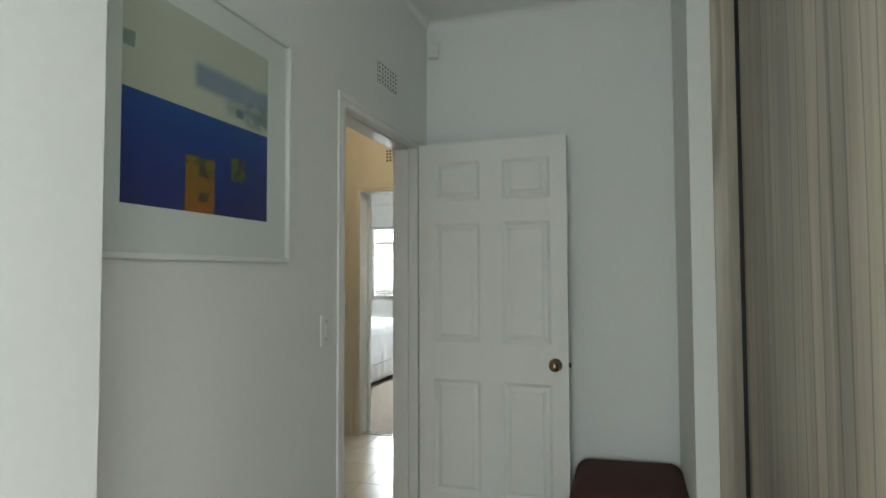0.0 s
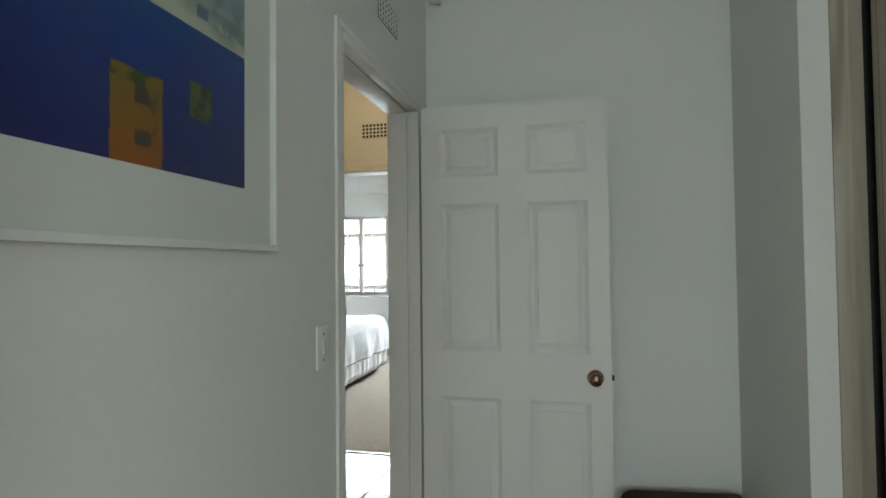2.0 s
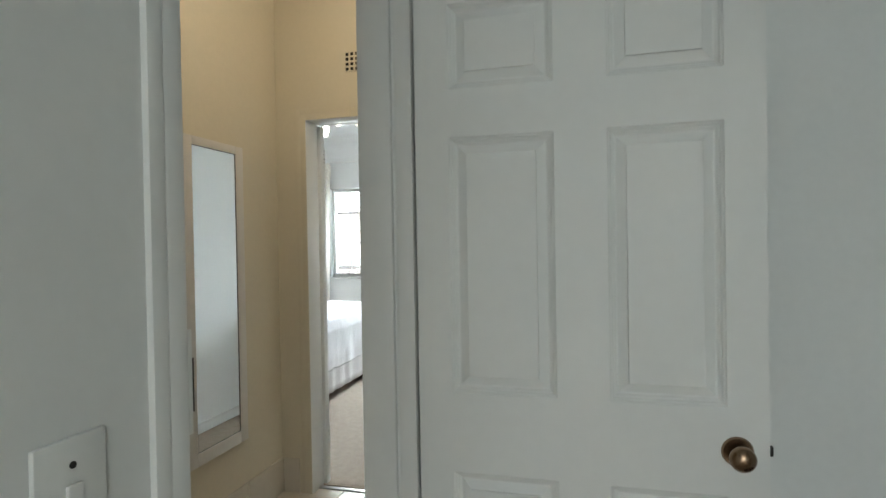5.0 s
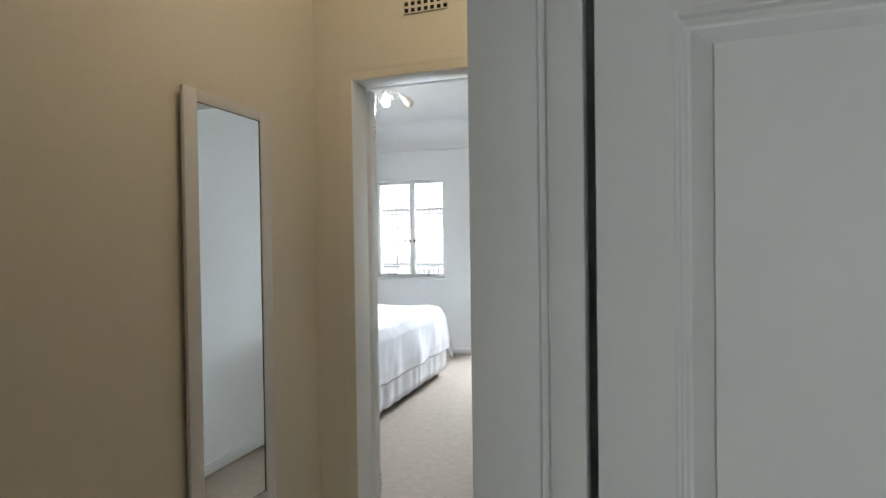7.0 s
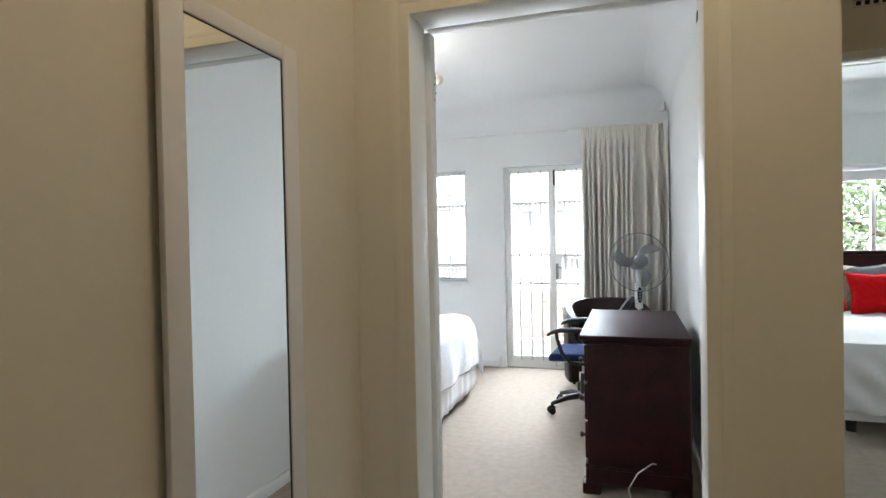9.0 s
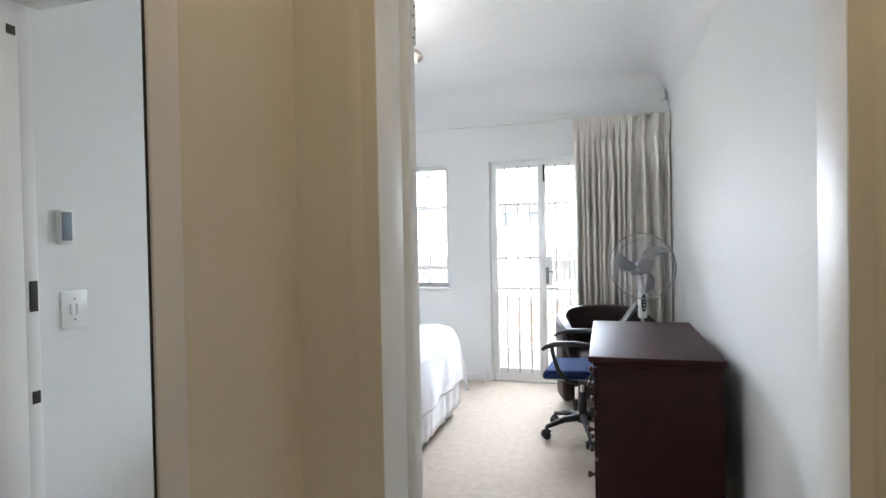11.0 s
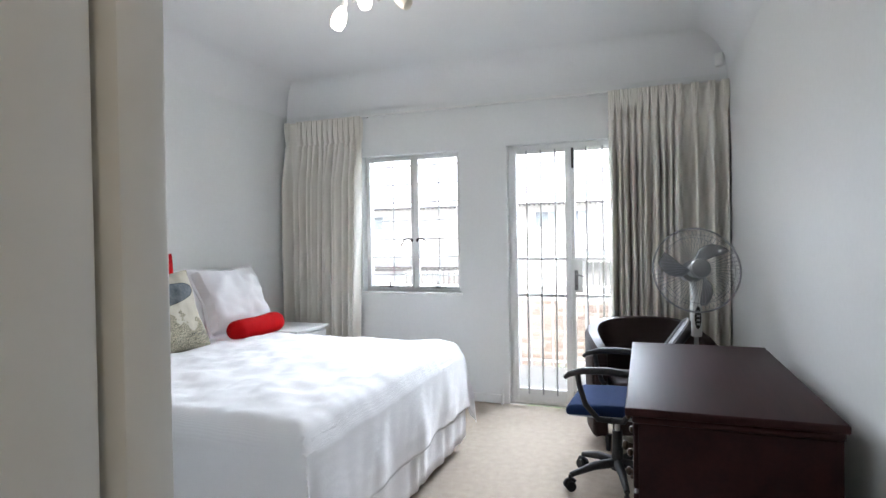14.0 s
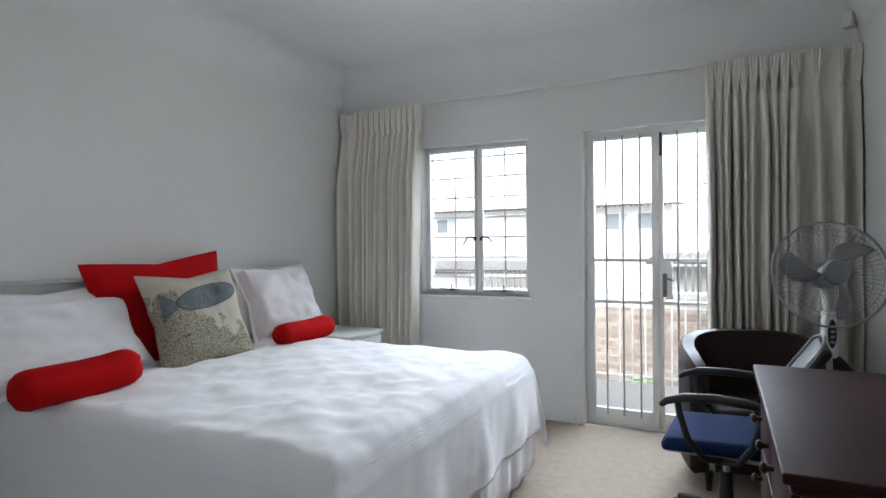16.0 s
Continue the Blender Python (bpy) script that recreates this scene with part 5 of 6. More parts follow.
# ---- office chair ----
def office_chair(m):
    c = thing("office_chair", m, "black office chair with a blue fabric seat beside the desk", "office chair")
    # +x is forward
    for k in range(5):
        a = math.radians(k * 72 + 34)
        bm = bmesh.new()
        u = Vector((math.cos(a), math.sin(a), 0))
        tube(bm, [u * 0.02 + Vector((0, 0, 0.125)), u * 0.14 + Vector((0, 0, 0.118)), u * 0.27 + Vector((0, 0, 0.082))], [0.026, 0.022, 0.014], 10)
        leg = part("leg", bm, BLACKP, c)
        w_ = u * 0.275
        side = Vector((-u.y, u.x, 0))
        bm = bmesh.new()
        for s in (-1, 1):
            cyl(bm, w_ + side * s * 0.010 + Vector((0, 0, 0.027)), w_ + side * s * 0.026 + Vector((0, 0, 0.027)), 0.026, seg=18)
        cyl(bm, w_ + Vector((0, 0, 0.04)), w_ + Vector((0, 0, 0.085)), 0.007, seg=8)
        tube(bm, [w_ + u * 0.030 + Vector((0, 0, 0.035)), w_ + u * 0.018 + Vector((0, 0, 0.056)), w_ - u * 0.01 + Vector((0, 0, 0.062)), w_ - u * 0.03 + Vector((0, 0, 0.045))], 0.011, 8)
        part("castor", bm, BLACKP, leg)
    part("hub", cyl(bmesh.new(), (0, 0, 0.09), (0, 0, 0.16), 0.036, 0.030, 18), BLACKP, c)
    part("gas_cover", cyl(bmesh.new(), (0, 0, 0.16), (0, 0, 0.30), 0.030, 0.026, 18), BLACKP, c)
    part("gas_lift", cyl(bmesh.new(), (0, 0, 0.30), (0, 0, 0.40), 0.014, seg=14), STEEL, c)
    part("mechanism", box(-0.09, 0.09, -0.07, 0.07, 0.385, 0.42, bev=0.008), BLACKP, c)
    part("tilt_lever", tube(bmesh.new(), [(0, -0.05, 0.40), (0.0, -0.20, 0.395), (0.02, -0.23, 0.395)], 0.006), BLACKP, c)
    part("seat_pan", box(-0.21, 0.22, -0.22, 0.22, 0.42, 0.437, bev=0.008), GREYP, c, "light grey plastic seat pan")
    bm = box(-0.22, 0.235, -0.23, 0.23, 0.438, 0.50, bev=0.03, seg=5)
    for v in bm.verts:
        if v.co.x > 0.12:
            v.co.z -= (v.co.x - 0.12) * 0.22
    part("seat", bm, BLUE, c, "blue fabric seat cushion")
    # back, leaning
    bk = part("backrest", box(-0.20, 0.20, -0.018, 0.018, 0.0, 0.31, bev=0.016, seg=4), BLACKP, c, "black mesh back with a pale edge", at=pose(-0.19, 0, 0.62, 0, 0, 90) @ pose(0, 0, 0, -34))
    for v in bk.data.vertices:
        v.co.y += 0.20 * (v.co.x ** 2) * -1
        v.co.z += 0.03 * math.cos(v.co.x * 7) * (v.co.z > 0.2)
    pts = [(x, -0.024 - 0.2 * x * x, z) for x, z in ((-0.19, 0.02), (-0.195, 0.16), (-0.185, 0.295), (-0.1, 0.328), (0, 0.336), (0.1, 0.328), (0.185, 0.295), (0.195, 0.18), (0.19, 0.02))]
    ed = part("rim", tube(bmesh.new(), pts, 0.006, 8), GREYP, bk, "pale grey rim")
    part("back_bar", tube(bmesh.new(), [(-0.05, 0, 0.41), (-0.22, 0, 0.415), (-0.29, 0, 0.50), (-0.30, 0, 0.66)], [0.018, 0.018, 0.016, 0.016], 10), BLACKP, c)
    for s in (-1, 1):
        y = s * 0.275
        ar = part("armrest", tube(bmesh.new(), [(-0.17, y, 0.655), (-0.10, y, 0.672), (0.02, y, 0.678), (0.13, y, 0.672), (0.20, y, 0.650), (0.225, y, 0.630)], [0.014, 0.018, 0.019, 0.018, 0.015, 0.010], 12), BLACKP, c)
        part("arm_loop", tube(bmesh.new(), [(0.16, y, 0.665), (0.15, y, 0.60), (0.12, y * 0.99, 0.50), (0.06, y * 0.95, 0.43), (0.0, y * 0.80, 0.415), (-0.06, y * 0.95, 0.43), (-0.11, y * 0.99, 0.50), (-0.14, y, 0.60), (-0.145, y, 0.665)], 0.014, 10), BLACKP, ar)
        part("arm_mount", tube(bmesh.new(), [(0, y * 0.82, 0.416), (0, s * 0.08, 0.412)], 0.016, 8), BLACKP, ar)
    return c


office_chair(pose(0.255, 2.965, 0.004, 0, 0, 176))


# ---- tub armchair ----
def armchair(m):
    c = thing("armchair", m, "dark brown leather tub armchair with a curved back, near the curtain", "armchair")
    bm = bmesh.new()
    n = 44
    inner, outer = [], []
    for i in range(n + 1):
        a = math.pi * (-0.12 + 1.24 * i / n)
        s = abs(i / n - 0.5) * 2
        top = 0.785 - 0.13 * s ** 2
        ci, si = (math.copysign(abs(q) ** 0.62, q) for q in (math.cos(a), math.sin(a)))
        ro, ri = (0.395, 0.345), (0.305, 0.255)
        outer.append([bm.verts.new((ro[0] * ci * 0.98, ro[1] * si, 0.10)), bm.verts.new((ro[0] * ci, ro[1] * si, top - 0.03)), bm.verts.new((ro[0] * ci * 0.94, ro[1] * si * 0.94, top))])
        inner.append([bm.verts.new((ri[0] * ci * 1.03, ri[1] * si * 1.03, top)), bm.verts.new((ri[0] * ci, ri[1] * si, top - 0.03)), bm.verts.new((ri[0] * ci, ri[1] * si, 0.10))])
    prof = [o + i_ for o, i_ in zip(outer, inner)]
    for p0, p1 in zip(prof, prof[1:]):
        for k in range(6):
            bm.faces.new((p0[k], p0[(k + 1) % 6], p1[(k + 1) % 6], p1[k]))
    bm.faces.new(prof[0])
    bm.faces.new(prof[-1][::-1])
    part("tub_back", bm, LEATHER, c)
    for s in (-1, 1):
        part("arm_front", box(s * 0.295, s * 0.39, -0.185, -0.135, 0.10, 0.625, bev=0.022, seg=4), LEATHER, c)
    part("seat", box(-0.265, 0.265, -0.20, 0.22, 0.30, 0.44, bev=0.04, seg=4), LEATHER, c)
    part("front_rail", box(-0.265, 0.265, -0.165, -0.14, 0.10, 0.299, bev=0.008), LEATHER, c)
    for x in (-0.29, 0.29):
        for y in (-0.14, 0.16):
            part("leg", cyl(bmesh.new(), (x, y, 0.0), (x, y, 0.101), 0.014, 0.022, 12), BLACKP, c)
    return c


armchair(pose(0.425, 3.68, 0.004, 0, 0, 14))


# ---- pedestal fan ----
FANGREY = material("fan_grey_plastic", (0.22, 0.225, 0.235), 0.3, vary=0.04)
CAGE = material("pale_cage_wire", (0.34, 0.35, 0.36), 0.35, metal=0.3)


def fan(m):
    f = thing("pedestal_fan", m, "grey pedestal fan at rest with a wire cage", "fan")
    part("base", cyl(bmesh.new(), (0, 0, 0), (0, 0, 0.03), 0.17, 0.12, 36), GREYP, f)
    part("pole", cyl(bmesh.new(), (0, 0, 0.03), (0, 0, 0.82), 0.012, seg=14), STEEL, f)
    part("column", box(-0.026, 0.026, -0.03, 0.03, 0.78, 0.99, bev=0.012, seg=3), PLASTIC, f, "white plastic control column")
    pn = part("control_panel", cyl(bmesh.new(), (0, -0.034, 0), (0, -0.0295, 0), 0.016, 0.018, 28), BLACKP, f)
    for v in pn.data.vertices:
        v.co.z = v.co.z * 3.6 + 0.89
    for k in range(4):
        part("button", box(-0.009, 0.009, -0.037, -0.0345, 0.848 + k * 0.023, 0.860 + k * 0.023, bev=0.001), GREYP, pn)
    part("neck", tube(bmesh.new(), [(0, 0, 0.98), (0, 0.03, 1.04), (0, 0.06, 1.09)], 0.018, 12), PLASTIC, f)
    hd = thing("head", pose(0, 0, 1.152, -10, 0, 0), "", "")
    hd.parent = f
    bm = bmesh.new()
    cyl(bm, (0, 0.05, 0), (0, 0.15, 0), 0.062, 0.045, 24)
    ball(bm, (0, 0.15, 0), 0.046, (1, 0.5, 1), 20)
    part("motor", bm, GREYP, hd)
    R = 0.235
    for nm, y0, yb in (("front_grille", -0.085, -0.075), ("rear_grille", 0.045, 0.03)):
        bm = bmesh.new()
        N = 60
        for k in range(N):
            a = k * math.tau / N
            c_, s_ = math.cos(a), math.sin(a)
            r0 = 0.046
            pts = [(r0 * c_, yb, r0 * s_), (0.13 * c_, y0, 0.13 * s_), (0.205 * c_, y0 * 0.62, 0.205 * s_), (R * c_, -0.012, R * s_)]
            tube(bm, pts, 0.0010, 4)
        for r, y in ((0.19, y0 * 0.70),):
            tube(bm, [(r * math.cos(t * math.tau / 48), y, r * math.sin(t * math.tau / 48)) for t in range(48)], 0.0014, 5, close=True)
        part(nm, bm, CAGE, hd)
    part("cage_rim", tube(bmesh.new(), [(R * math.cos(t * math.tau / 64), -0.012, R * math.sin(t * math.tau / 64)) for t in range(64)], 0.005, 8, close=True), CAGE, hd)
    bm = bmesh.new()
    cyl(bm, (0, -0.094, 0), (0, -0.070, 0), 0.050, 0.056, 28)
    ball(bm, (0, -0.088, 0), 0.050, (1, 0.35, 1), 24)
    part("badge", bm, FANGREY, hd)
    bm = bmesh.new()
    cyl(bm, (0, -0.05, 0), (0, 0.02, 0), 0.036, 0.042, 24)
    hub = part("hub", bm, GREYP, hd)
    for k in range(3):
        a0 = math.radians(k * 120 + 74)
        bm = bmesh.new()
        g = []
        for i in range(9):
            q = i / 8
            r = 0.036 + q * 0.165
            wd = 0.22 + 0.34 * math.sin(math.pi * min(1, q * 0.9 + 0.1)) ** 0.8
            row = []
            for j in range(7):
                s = j / 6 - 0.5
                a = a0 - 0.62 * q + s * wd * (1.25 if i else 0.7)
                row.append(bm.verts.new((r * math.cos(a), -0.015 + s * 0.055 + 0.02 * s * s, r * math.sin(a))))
            g.append(row)
        for r0, r1 in zip(g, g[1:]):
            for j in range(6):
                bm.faces.new((r0[j], r0[j + 1], r1[j + 1], r1[j]))
        bl = part("blade", bm, FANGREY, hd)
        so = bl.modifiers.new("thick", "SOLIDIFY")
        so.thickness = 0.002
    return f


fan(pose(0.672, 3.24, 0.004, 0, 0, 14))


# ---- ceiling lamp ----
def spot_lamp(m):
    c = thing("ceiling_light", m, "brushed steel ceiling light with three frosted glass shades, lit", "ceiling light")
    part("rose", cyl(bmesh.new(), (0, 0, -0.025), (0, 0, 0), 0.05, 0.06, 28), STEEL, c)
    shade_m = emitter("lit_frosted_glass", (1.0, 0.93, 0.80), 4.0)
    dim_m = material("frosted_glass", (0.75, 0.70, 0.60), 0.3)
    for k, (az, drop, out, lit) in enumerate(((-125, -0.31, 0.11, True), (-60, -0.20, 0.03, True), (-5, -0.25, 0.15, False))):
        a = math.radians(az)
        u = Vector((math.cos(a), math.sin(a), 0))
        s = Vector((-u.y, u.x, 0))
        end = u * out + Vector((0, 0, drop + 0.09))
        arm = [Vector((0, 0, -0.02)), s * 0.03 + Vector((0, 0, -0.09)), s * 0.07 + u * out * 0.3 + Vector((0, 0, -0.17)), s * 0.02 + u * out * 0.7 + Vector((0, 0, -0.22 + 0.03 * k)), -s * 0.03 + u * out * 0.5 + Vector((0, 0, -0.14)), u * out * 0.85 + Vector((0, 0, drop + 0.12)), end]
        part("arm", tube(bmesh.new(), arm, 0.005, 8), STEEL, c)
        d = Vector((u.x * (0.35 if lit else 1.1), u.y * (0.35 if lit else 1.1), -1)).normalized()
        part("lamp_holder", cyl(bmesh.new(), end, end + d * 0.04, 0.014, 0.020, 18), STEEL, c)
        bm = bmesh.new()
        pts = [end + d * q for q in (0.04, 0.06, 0.09, 0.12, 0.145, 0.155)]
        tube(bm, pts, [0.018, 0.028, 0.036, 0.037, 0.030, 0.012], 18)
        sh = part("shade", bm, shade_m if lit else dim_m, c, "glowing frosted glass shade" if lit else "unlit frosted glass shade")
        sh.visible_shadow = False
    return c


spot_lamp(pose(-0.95, 2.43, H))


# ---- far room ----
fb = thing("bed", pose(-0.02, 0, 0), "white bed base under a dark wooden headboard, in the far room", "bed")
part("base", box(1.93, 3.43, 2.88, 4.84, 0.10, 0.34, bev=0.01), LINEN, fb)
part("mattress", box(1.93, 3.43, 2.88, 4.84, 0.345, 0.60, bev=0.04, seg=3), LINEN, fb)
for x in (2.05, 3.3):
    part("foot", cyl(bmesh.new(), (x, 2.98, 0.004), (x, 2.98, 0.101), 0.03, 0.034), BLACKP, fb)
fh = thing("headboard", pose(1.85, 4.86, 0.004), "dark wooden headboard under the wide window", "headboard")
part("panel", box(0, 1.66, 0, 0.04, 0.0, 1.14, bev=0.005), MAHOGANY, fh)
part("cap", box(-0.015, 1.675, -0.015, 0.055, 1.14, 1.18, bev=0.008), MAHOGANY, fh)
fs = thing("bedspread", pose(-0.02, 0, 0), "white spread with a hanging corner on the far bed", "bedspread")
bm = bmesh.new()
rows = []
for i in range(60):
    row = []
    for j in range(64):
        u, v = 1.60 + i * 0.036, 2.40 + j * 0.036
        ex, ey = max(0, 1.915 - u, u - 3.445), max(0, 2.865 - v)
        px, py = min(max(u, 1.915), 3.445), max(v, 2.865)
        drop = max(ex, ey) + 0.5 * min(ex, ey)
        z = 0.625 + 0.012 * noise.noise((u * 4, v * 4, 0)) - drop
        wv = 0.018 * math.sin((u + v) * 24)
        if ex:
            px += (-1 if u < 2.5 else 1) * (0.01 + 0.14 * min(ex, ey) + (0.03 + wv) * min(1, drop / 0.2))
        if ey:
            py -= 0.01 + 0.14 * min(ex, ey) + (0.03 + wv) * min(1, drop / 0.2)
        row.append(bm.verts.new((px, py, max(0.02, z))))
    rows.append(row)
for r0, r1 in zip(rows, rows[1:]):
    for j in range(63):
        bm.faces.new((r0[j], r0[j + 1], r1[j + 1], r1[j]))
ob = part("cloth", bm, LINEN, fs)
so = ob.modifiers.new("thick", "SOLIDIFY")
so.thickness = 0.004
pillow("pillow", pose(2.17, 4.72, 0.62, -18), 0.62, 0.42, 0.15, LINEN, "white pillow leaning on the dark headboard")
pillow("cushion", pose(2.68, 4.62, 0.62, -18), 0.50, 0.46, 0.14, FISH, "printed linen cushion between red cushions", "cushion")
pillow("cushion", pose(2.70, 4.40, 0.62, -22), 0.42, 0.40, 0.14, RED, "square red cushion on the far bed", "cushion")
pillow("cushion", pose(3.04, 4.38, 0.62, -22, 0, 8), 0.42, 0.40, 0.14, RED, "square red cushion beside another red one", "cushion")
bolster(pose(2.22, 4.46, 0.69), 0.48, 0.085, "long red bolster on the far bed")


# ---- outside ----
RENDER_W = material("white_render", (0.72, 0.72, 0.70), 0.8, bump=0.2, scale=30, vary=0.05)
PAVING = material("concrete_paving", (0.36, 0.35, 0.32), 0.9, bump=0.3, scale=20, vary=0.12)
BRICKS = material("red_brown_brick", (0.33, 0.285, 0.25), 0.9, bump=0.4, scale=60, vary=0.3, coarse=9)
brick_nodes = BRICKS.node_tree
oi, rmp, vm = (brick_nodes.nodes.new("ShaderNode" + k) for k in ("ObjectInfo", "ValToRGB", "VectorMath"))
vm.operation = "MULTIPLY"
rmp.color_ramp.elements[0].color, rmp.color_ramp.elements[1].color = (0.72, 0.64, 0.60, 1), (1.35, 1.38, 1.38, 1)
brick_nodes.links.new(oi.outputs["Random"], rmp.inputs[0])
bsdf_in = brick_nodes.nodes["Principled BSDF"].inputs["Base Color"]
brick_nodes.links.new(bsdf_in.links[0].from_socket, vm.inputs[0])
brick_nodes.links.new(rmp.outputs[0], vm.inputs[1])
brick_nodes.links.new(vm.outputs[0], bsdf_in)
ROOF = material("corrugated_iron", (0.10, 0.10, 0.10), 0.6, vary=0.1)
SHUTTER = material("blue_grey_paint", (0.36, 0.46, 0.52), 0.6, vary=0.08)
DARKSLAT = material("grey_slat_paint", (0.22, 0.22, 0.21), 0.7, vary=0.1)
LEAF = material("leaf_green", (0.19, 0.27, 0.13), 0.6, vary=0.3, coarse=9)
FARGLASS = material("curtained_far_glass", (0.20, 0.23, 0.25), 0.2)
BARK = material("bark", (0.12, 0.09, 0.06), 0.9, bump=0.6, scale=30, vary=0.2)
sky_cloud = emitter("overcast_cloud", (0.93, 0.96, 1.0), 1.25)
structure("backdrop", box(-160, 160, 140, 141, -3, 150), sky_cloud, "plain bright overcast sky beyond the houses", "backdrop")
structure("ground", box(-90, 90, YW + 0.22, 160, -2.0, -1.9), PAVING, "pale concrete yard beyond the glazed door", "ground")
structure("balcony", box(-3.2, 1.06, YW + 0.225, YW + 1.55, -0.058, -0.02), PAVING, "narrow concrete balcony slab", "balcony")

rl = thing("railing", pose(-3.1, YW + 1.50, -0.02), "white painted steel railing with upright bars", "railing")
part("top_rail", box(0, 4.1, -0.02, 0.02, 0.84, 0.87, bev=0.004), ENAMEL, rl)
part("bottom_rail", box(0, 4.1, -0.012, 0.012, 0.06, 0.08), ENAMEL, rl)
for i in range(36):
    part("baluster", cyl(bmesh.new(), (0.03 + i * 0.116, 0, 0.0), (0.03 + i * 0.116, 0, 0.84), 0.008, seg=8), ENAMEL, rl)


def house(name, m, w, d, h, windows, label, eave=0.4, rise=0.35):
    b = thing(name, m, label, "house")
    part("wall", box(0, w, 0, d, 0, h), RENDER_W, b, smooth=False)
    bm = bmesh.new()
    n = int((w + 2 * eave) / 0.06)
    ra, rb = [], []
    for i in range(n + 1):
        x = -eave + i * 0.06
        z = 0.035 * (i % 2)
        ra.append(bm.verts.new((x, -eave, h - 0.05 + z)))
        rb.append(bm.verts.new((x, d + 0.2, h + d * rise + z)))
    for i in range(n):
        bm.faces.new((ra[i], ra[i + 1], rb[i + 1], rb[i]))
    r = part("roof", bm, ROOF, b, "dark corrugated iron roof", smooth=False)
    so = r.modifiers.new("thick", "SOLIDIFY")
    so.thickness = 0.03
    part("gutter", box(-eave, w + eave, -eave - 0.05, -eave, h - 0.11, h - 0.055), ROOF, b, "thin dark gutter", smooth=False)
    if windows:
        bm = bmesh.new()
        for i in range(int((w + 2 * eave) / 0.30)):
            bm_box(bm, -eave + i * 0.30, -eave + i * 0.30 + 0.09, -eave - 0.04, -eave + 0.25, h - 0.17, h - 0.112)
        part("rafter_ends", bm, ROOF, b, "dark rafter ends under the eave", smooth=False)
    for x, z, ww, wh in windows:
        wn_ = part("window", box(x, x + ww, -0.03, 0.0, z, z + wh, bev=0.004), ENAMEL, b)
        part("pane", box(x + 0.06, x + ww - 0.06, -0.036, -0.031, z + 0.06, z + wh - 0.06), FARGLASS, wn_)
        sh = bmesh.new()
        for k in range(10):
            zz = z + 0.04 + k * (wh - 0.08) / 10
            bm_box(sh, x + ww, x + ww + 0.42, -0.06, -0.015, zz, zz + (wh - 0.08) / 13)
        part("shutter", sh, SHUTTER, wn_, "blue-grey slatted shutter", smooth=False)
    return b


house("house", pose(-25.6, 34.0, -2.2), 23.4, 7, 5.8, ((8.6, 4.3, 0.9, 1.0), (19.7, 4.3, 0.9, 1.0), (21.5, 4.3, 0.9, 1.0)), "white rendered house with a dark corrugated roof and blue shutters", 0.4, 0.04)
house("outbuilding", pose(-8.0, 12.8, -1.9), 4.6, 1.2, 2.62, (), "low white outbuilding with a corrugated roof", 0.15, 0.1)
house("outbuilding", pose(-1.1, 13.4, -1.9), 4.0, 1.2, 2.85, (), "low white outbuilding beyond the brick wall", 0.15, 0.1)
for ox, oy, oz in ((-5.2, 12.55, 0.02), (-0.9, 13.15, 0.25)):
    sc = thing("slatted_screen", pose(ox, oy, oz), "white slatted screen under the eaves of the outbuilding", "screen")
    part("rail", box(0, 1.9, 0, 0.03, 0.56, 0.60), ENAMEL, sc)
    part("rail", box(0, 1.9, 0, 0.03, 0.0, 0.04), ENAMEL, sc)
    for k in range(14):
        part("slat", box(0.02 + k * 0.14, 0.07 + k * 0.14, -0.012, -0.001, 0.0, 0.60), DARKSLAT, sc)
    part("post", box(0.9, 0.98, 0.0, 0.08, -oz - 1.9, -0.001), ENAMEL, sc)


def plant(name, m, r, h, n, label, seed, leaf=0.07):
    rnd = random.Random(seed)
    t = thing(name, m, label, "plant")
    part("stems", tube(bmesh.new(), [(0, 0, 0), (0.02, 0.01, h * 0.4), (0.0, 0.02, h * 0.8)], [0.03 * r + 0.01, 0.02 * r + 0.006, 0.006]), BARK, t)
    bm = bmesh.new()
    for _ in range(n):
        a, q, zz = rnd.uniform(0, math.tau), r * math.sqrt(rnd.random()), h * (0.25 + 0.75 * rnd.random())
        q *= 1.0 - 0.5 * (zz / h) ** 3 + 0.25 * math.sin(a * 3 + seed)
        p = Vector((q * math.cos(a), q * math.sin(a), zz))
        d = Vector((rnd.uniform(-1, 1), rnd.uniform(-1, 1), rnd.uniform(-0.7, 0.7))).normalized()
        s = d.orthogonal().normalized()
        l = leaf * rnd.uniform(0.6, 1.3)
        vs = [bm.verts.new(p + v) for v in (-d * l * 0.5, s * l * 0.28, d * l * 0.6, -s * l * 0.28)]
        bm.faces.new(vs)
    ob = part("foliage", bm, LEAF, t, smooth=False)
    ob["kind"] = "stuff"
    return t


pl = thing("planter_wall", pose(-3.2, 10.9, -1.9), "low pale stone planter wall before the brick wall", "planter")
part("wall", box(0, 5.5, 0, 0.12, 0, 0.42, bev=0.01), RENDER_W, pl)
part("coping", box(-0.02, 5.52, -0.03, 0.15, 0.421, 0.46, bev=0.008), PAVING, pl)
plant("bush", pose(-1.05, 10.5, -1.9), 0.75, 0.75, 2200, "small green bush at the foot of the brick wall", 3, 0.11)


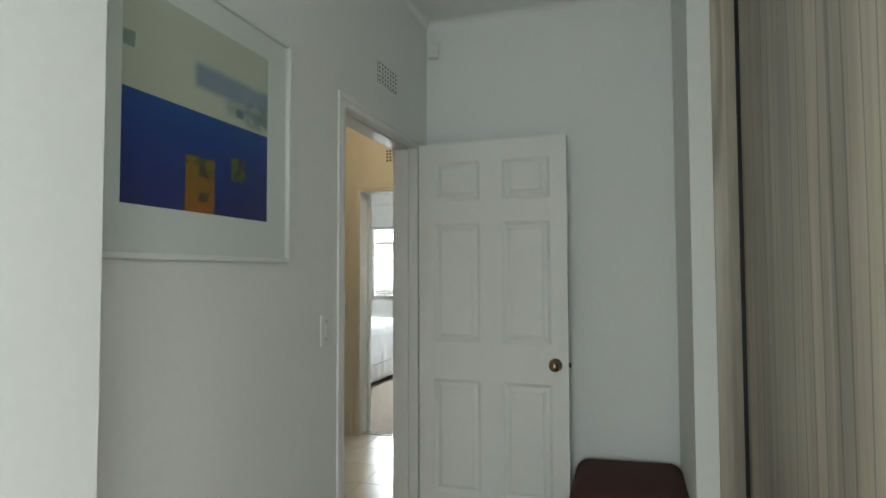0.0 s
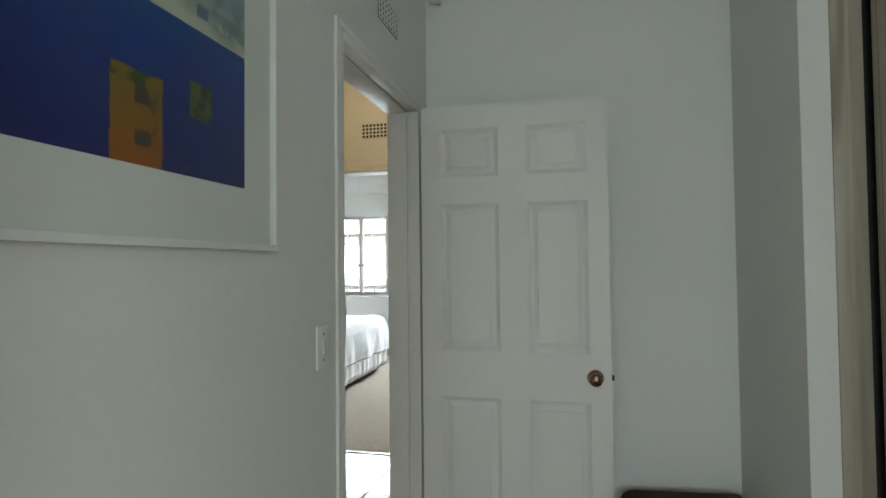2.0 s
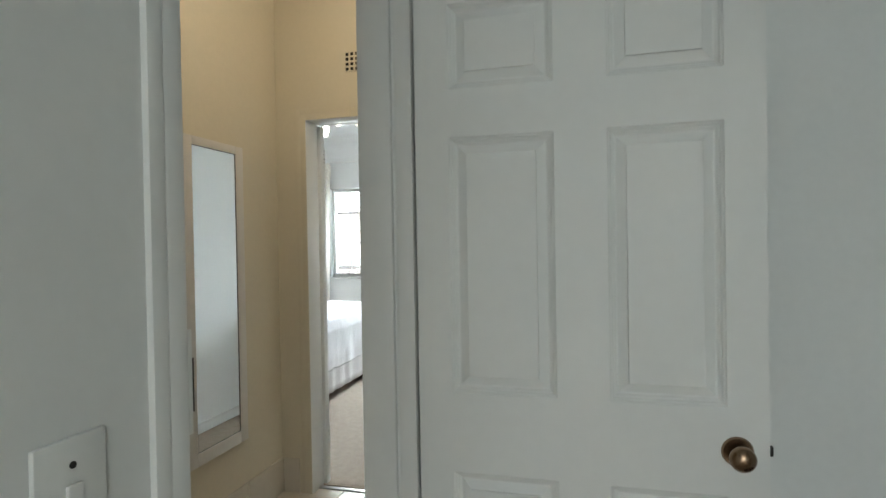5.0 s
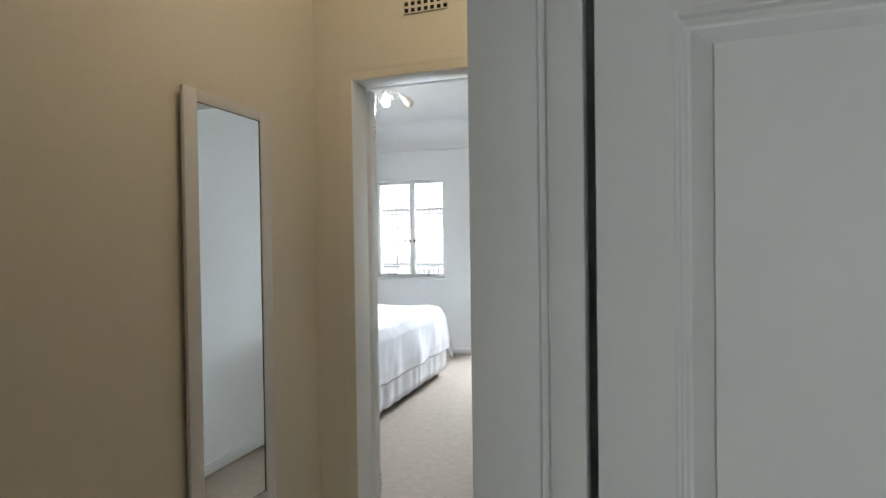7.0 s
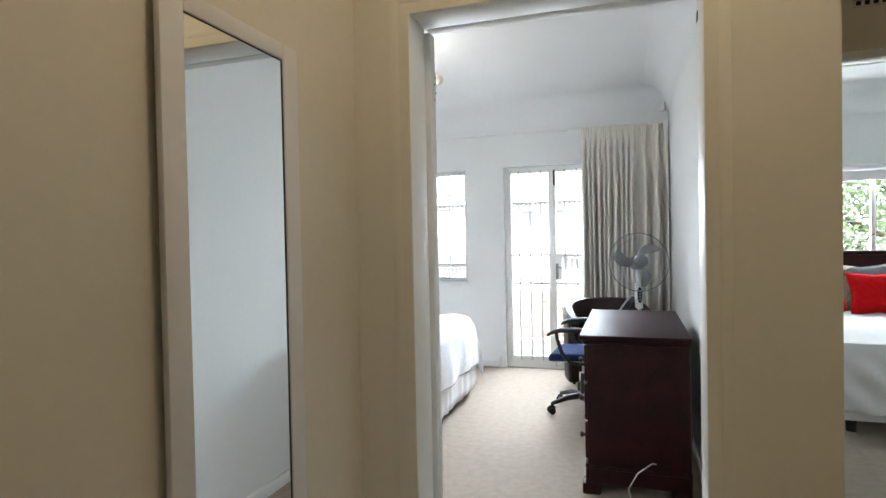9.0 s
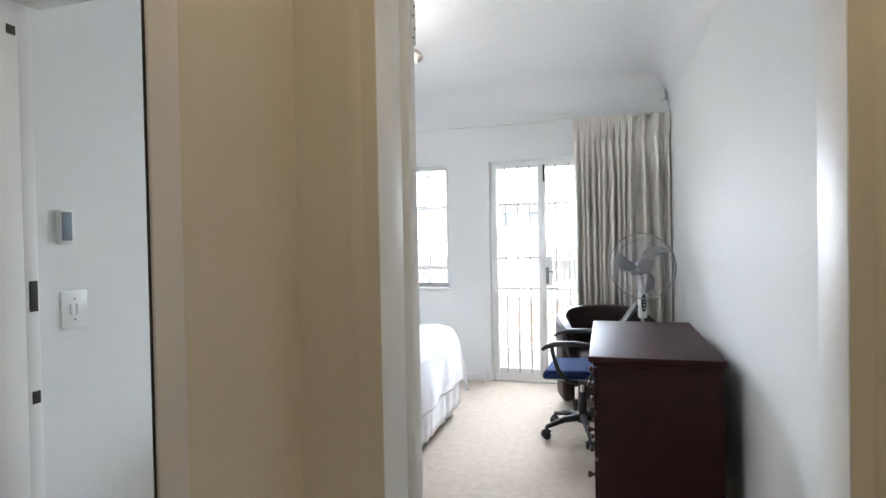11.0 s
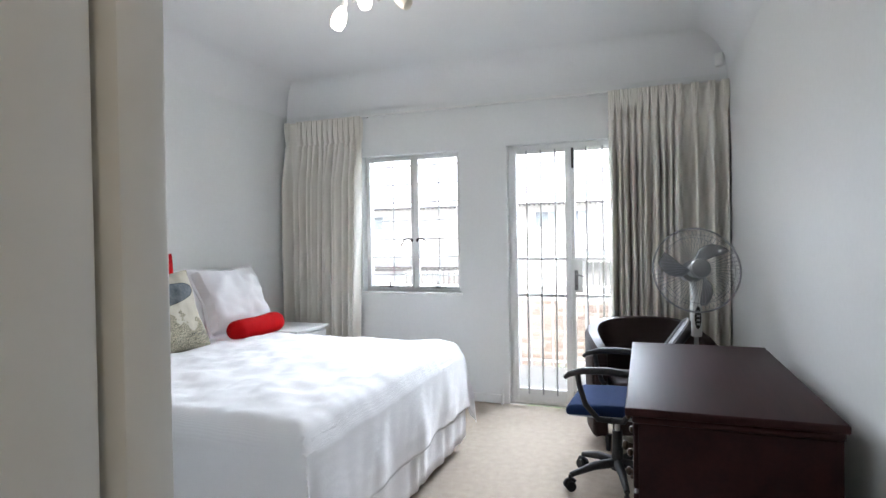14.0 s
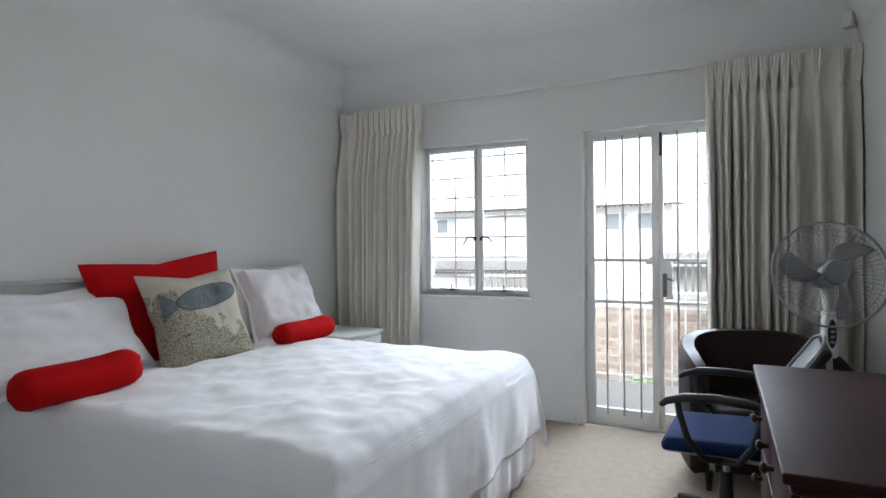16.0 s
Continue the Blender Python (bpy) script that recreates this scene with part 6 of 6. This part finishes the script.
def tree(m, h, r, n, seed, label):
    rnd = random.Random(seed)
    t = thing("tree", m, label, "tree")
    trunk = bmesh.new()
    tube(trunk, [(0, 0, 0), (0.05, 0.02, h * 0.3), (-0.03, 0.05, h * 0.6), (0.05, 0, h * 0.9)], [0.13, 0.10, 0.06, 0.02], 12)
    tips = []
    for k in range(9):
        a, z0 = k * 2.4, h * (0.28 + 0.06 * k)
        e = Vector((math.cos(a) * r * 0.75, math.sin(a) * r * 0.75, z0 + h * 0.15))
        tube(trunk, [(0, 0, z0), e * 0.5 + Vector((0, 0, z0 * 0.5)), e], [0.045, 0.03, 0.01], 8)
        tips += [e, e * 0.6 + Vector((0, 0, z0 * 0.45))]
    part("trunk", trunk, BARK, t)
    bm = bmesh.new()
    for _ in range(n):
        c = rnd.choice(tips)
        p = c + Vector((rnd.gauss(0, r * 0.26), rnd.gauss(0, r * 0.26), rnd.gauss(0, h * 0.09)))
        d = Vector((rnd.uniform(-1, 1), rnd.uniform(-1, 1), rnd.uniform(-1, 0.4))).normalized()
        s = d.orthogonal().normalized()
        l = 0.088 * rnd.uniform(0.6, 1.3)
        bm.faces.new([bm.verts.new(p + v) for v in (-d * l * 0.5, s * l * 0.3, d * l * 0.6, -s * l * 0.3)])
    part("crown", bm, LEAF, t, smooth=False)["kind"] = "stuff"
    return t


tree(pose(4.3, 8.4, -1.9), 6.0, 2.4, 24000, 11, "leafy green tree outside the far window")
tree(pose(3.1, 11.4, -1.9), 6.8, 2.5, 22000, 12, "leafy green tree further off outside the far window")

# ---- tiles of the corridor ----
tile_meshes = {}


def tile(parent, x0, x1, y0, y1, z0, z1, name="tile"):
    key = (round(x1 - x0, 3), round(y1 - y0, 3), round(z1 - z0, 3))
    if key not in tile_meshes:
        tile_meshes[key] = mesh_of("tile", box(-key[0] / 2, key[0] / 2, -key[1] / 2, key[1] / 2, 0, key[2], bev=0.0015, seg=1), TILE, False)
    ob = new(name, tile_meshes[key])
    ob.parent = parent
    ob.location = ((x0 + x1) / 2, (y0 + y1) / 2, z0)
    return ob


ft = thing("floor_tiles", pose(0, 0, 0), "cream glazed ceramic floor tiles with dark joints", "floor tiles")
ft["kind"] = "structure"
T, G = 0.33, 0.005
for j in range(14):
    for i in range(7):
        x0, y1 = XM + 0.002 + i * T, 0.068 - j * T
        x1, y0 = x0 + T - G, y1 - T + G
        lim = XA - 0.008 if y0 < YE + 0.1 else 2.19
        if x0 > lim - 0.03:
            continue
        tile(ft, x0, min(x1, lim), y0, y1, -0.0035, 0.004)
for i in range(3):
    tile(ft, XB + 0.06 + i * T, XB + 0.06 + i * T + T - G, 0.075, 0.40, -0.0035, 0.004)
    tile(ft, XB + 0.06 + i * T, XB + 0.06 + i * T + T - G, 0.405, 0.73, -0.0035, 0.004)
    tile(ft, XB + 0.06 + i * T, XB + 0.06 + i * T + T - G, 0.735, 0.99, -0.0035, 0.004)
for j in range(3):
    tile(ft, XA + 0.003, XB - 0.003, -2.17 + j * 0.272, -2.17 + j * 0.272 + 0.268, -0.0035, 0.003)
sk = thing("tile_skirting", pose(0, 0, 0), "cream tile skirting along the beige corridor walls", "skirting")
sk["kind"] = "structure"
for j in range(14):
    y1 = -0.003 - j * T
    tile(sk, XM + 0.0005, XM + 0.011, y1 - T + G, y1, 0.005, 0.19)
tile(sk, XM + 0.013, -0.065, -0.0105, -0.0005, 0.005, 0.19)
tile(sk, 0.86, 1.085, -0.0105, -0.0005, 0.005, 0.19)

# ---- brick wall outside ----
bw = thing("brick_wall", pose(-3.2, 11.8, -1.9), "weathered red-brown brick garden wall", "brick wall")
bw["kind"] = "structure"
part("mortar", box(0, 5.5, 0.005, 0.22, 0, 1.94), material("mortar", (0.30, 0.28, 0.25), 0.95, bump=0.3, scale=80), bw)
brick_me = mesh_of("brick", box(-0.106, 0.106, -0.012, 0.05, 0, 0.068, bev=0.004, seg=1), BRICKS, False)
rnd = random.Random(4)
for r in range(25):
    for k in range(24):
        x = 0.115 + k * 0.227 + (0.113 if r % 2 else 0)
        if x > 5.39:
            continue
        ob = new("brick", brick_me)
        ob.parent = bw
        ob.location = (x, rnd.uniform(-0.002, 0.003), 0.008 + r * 0.0775)
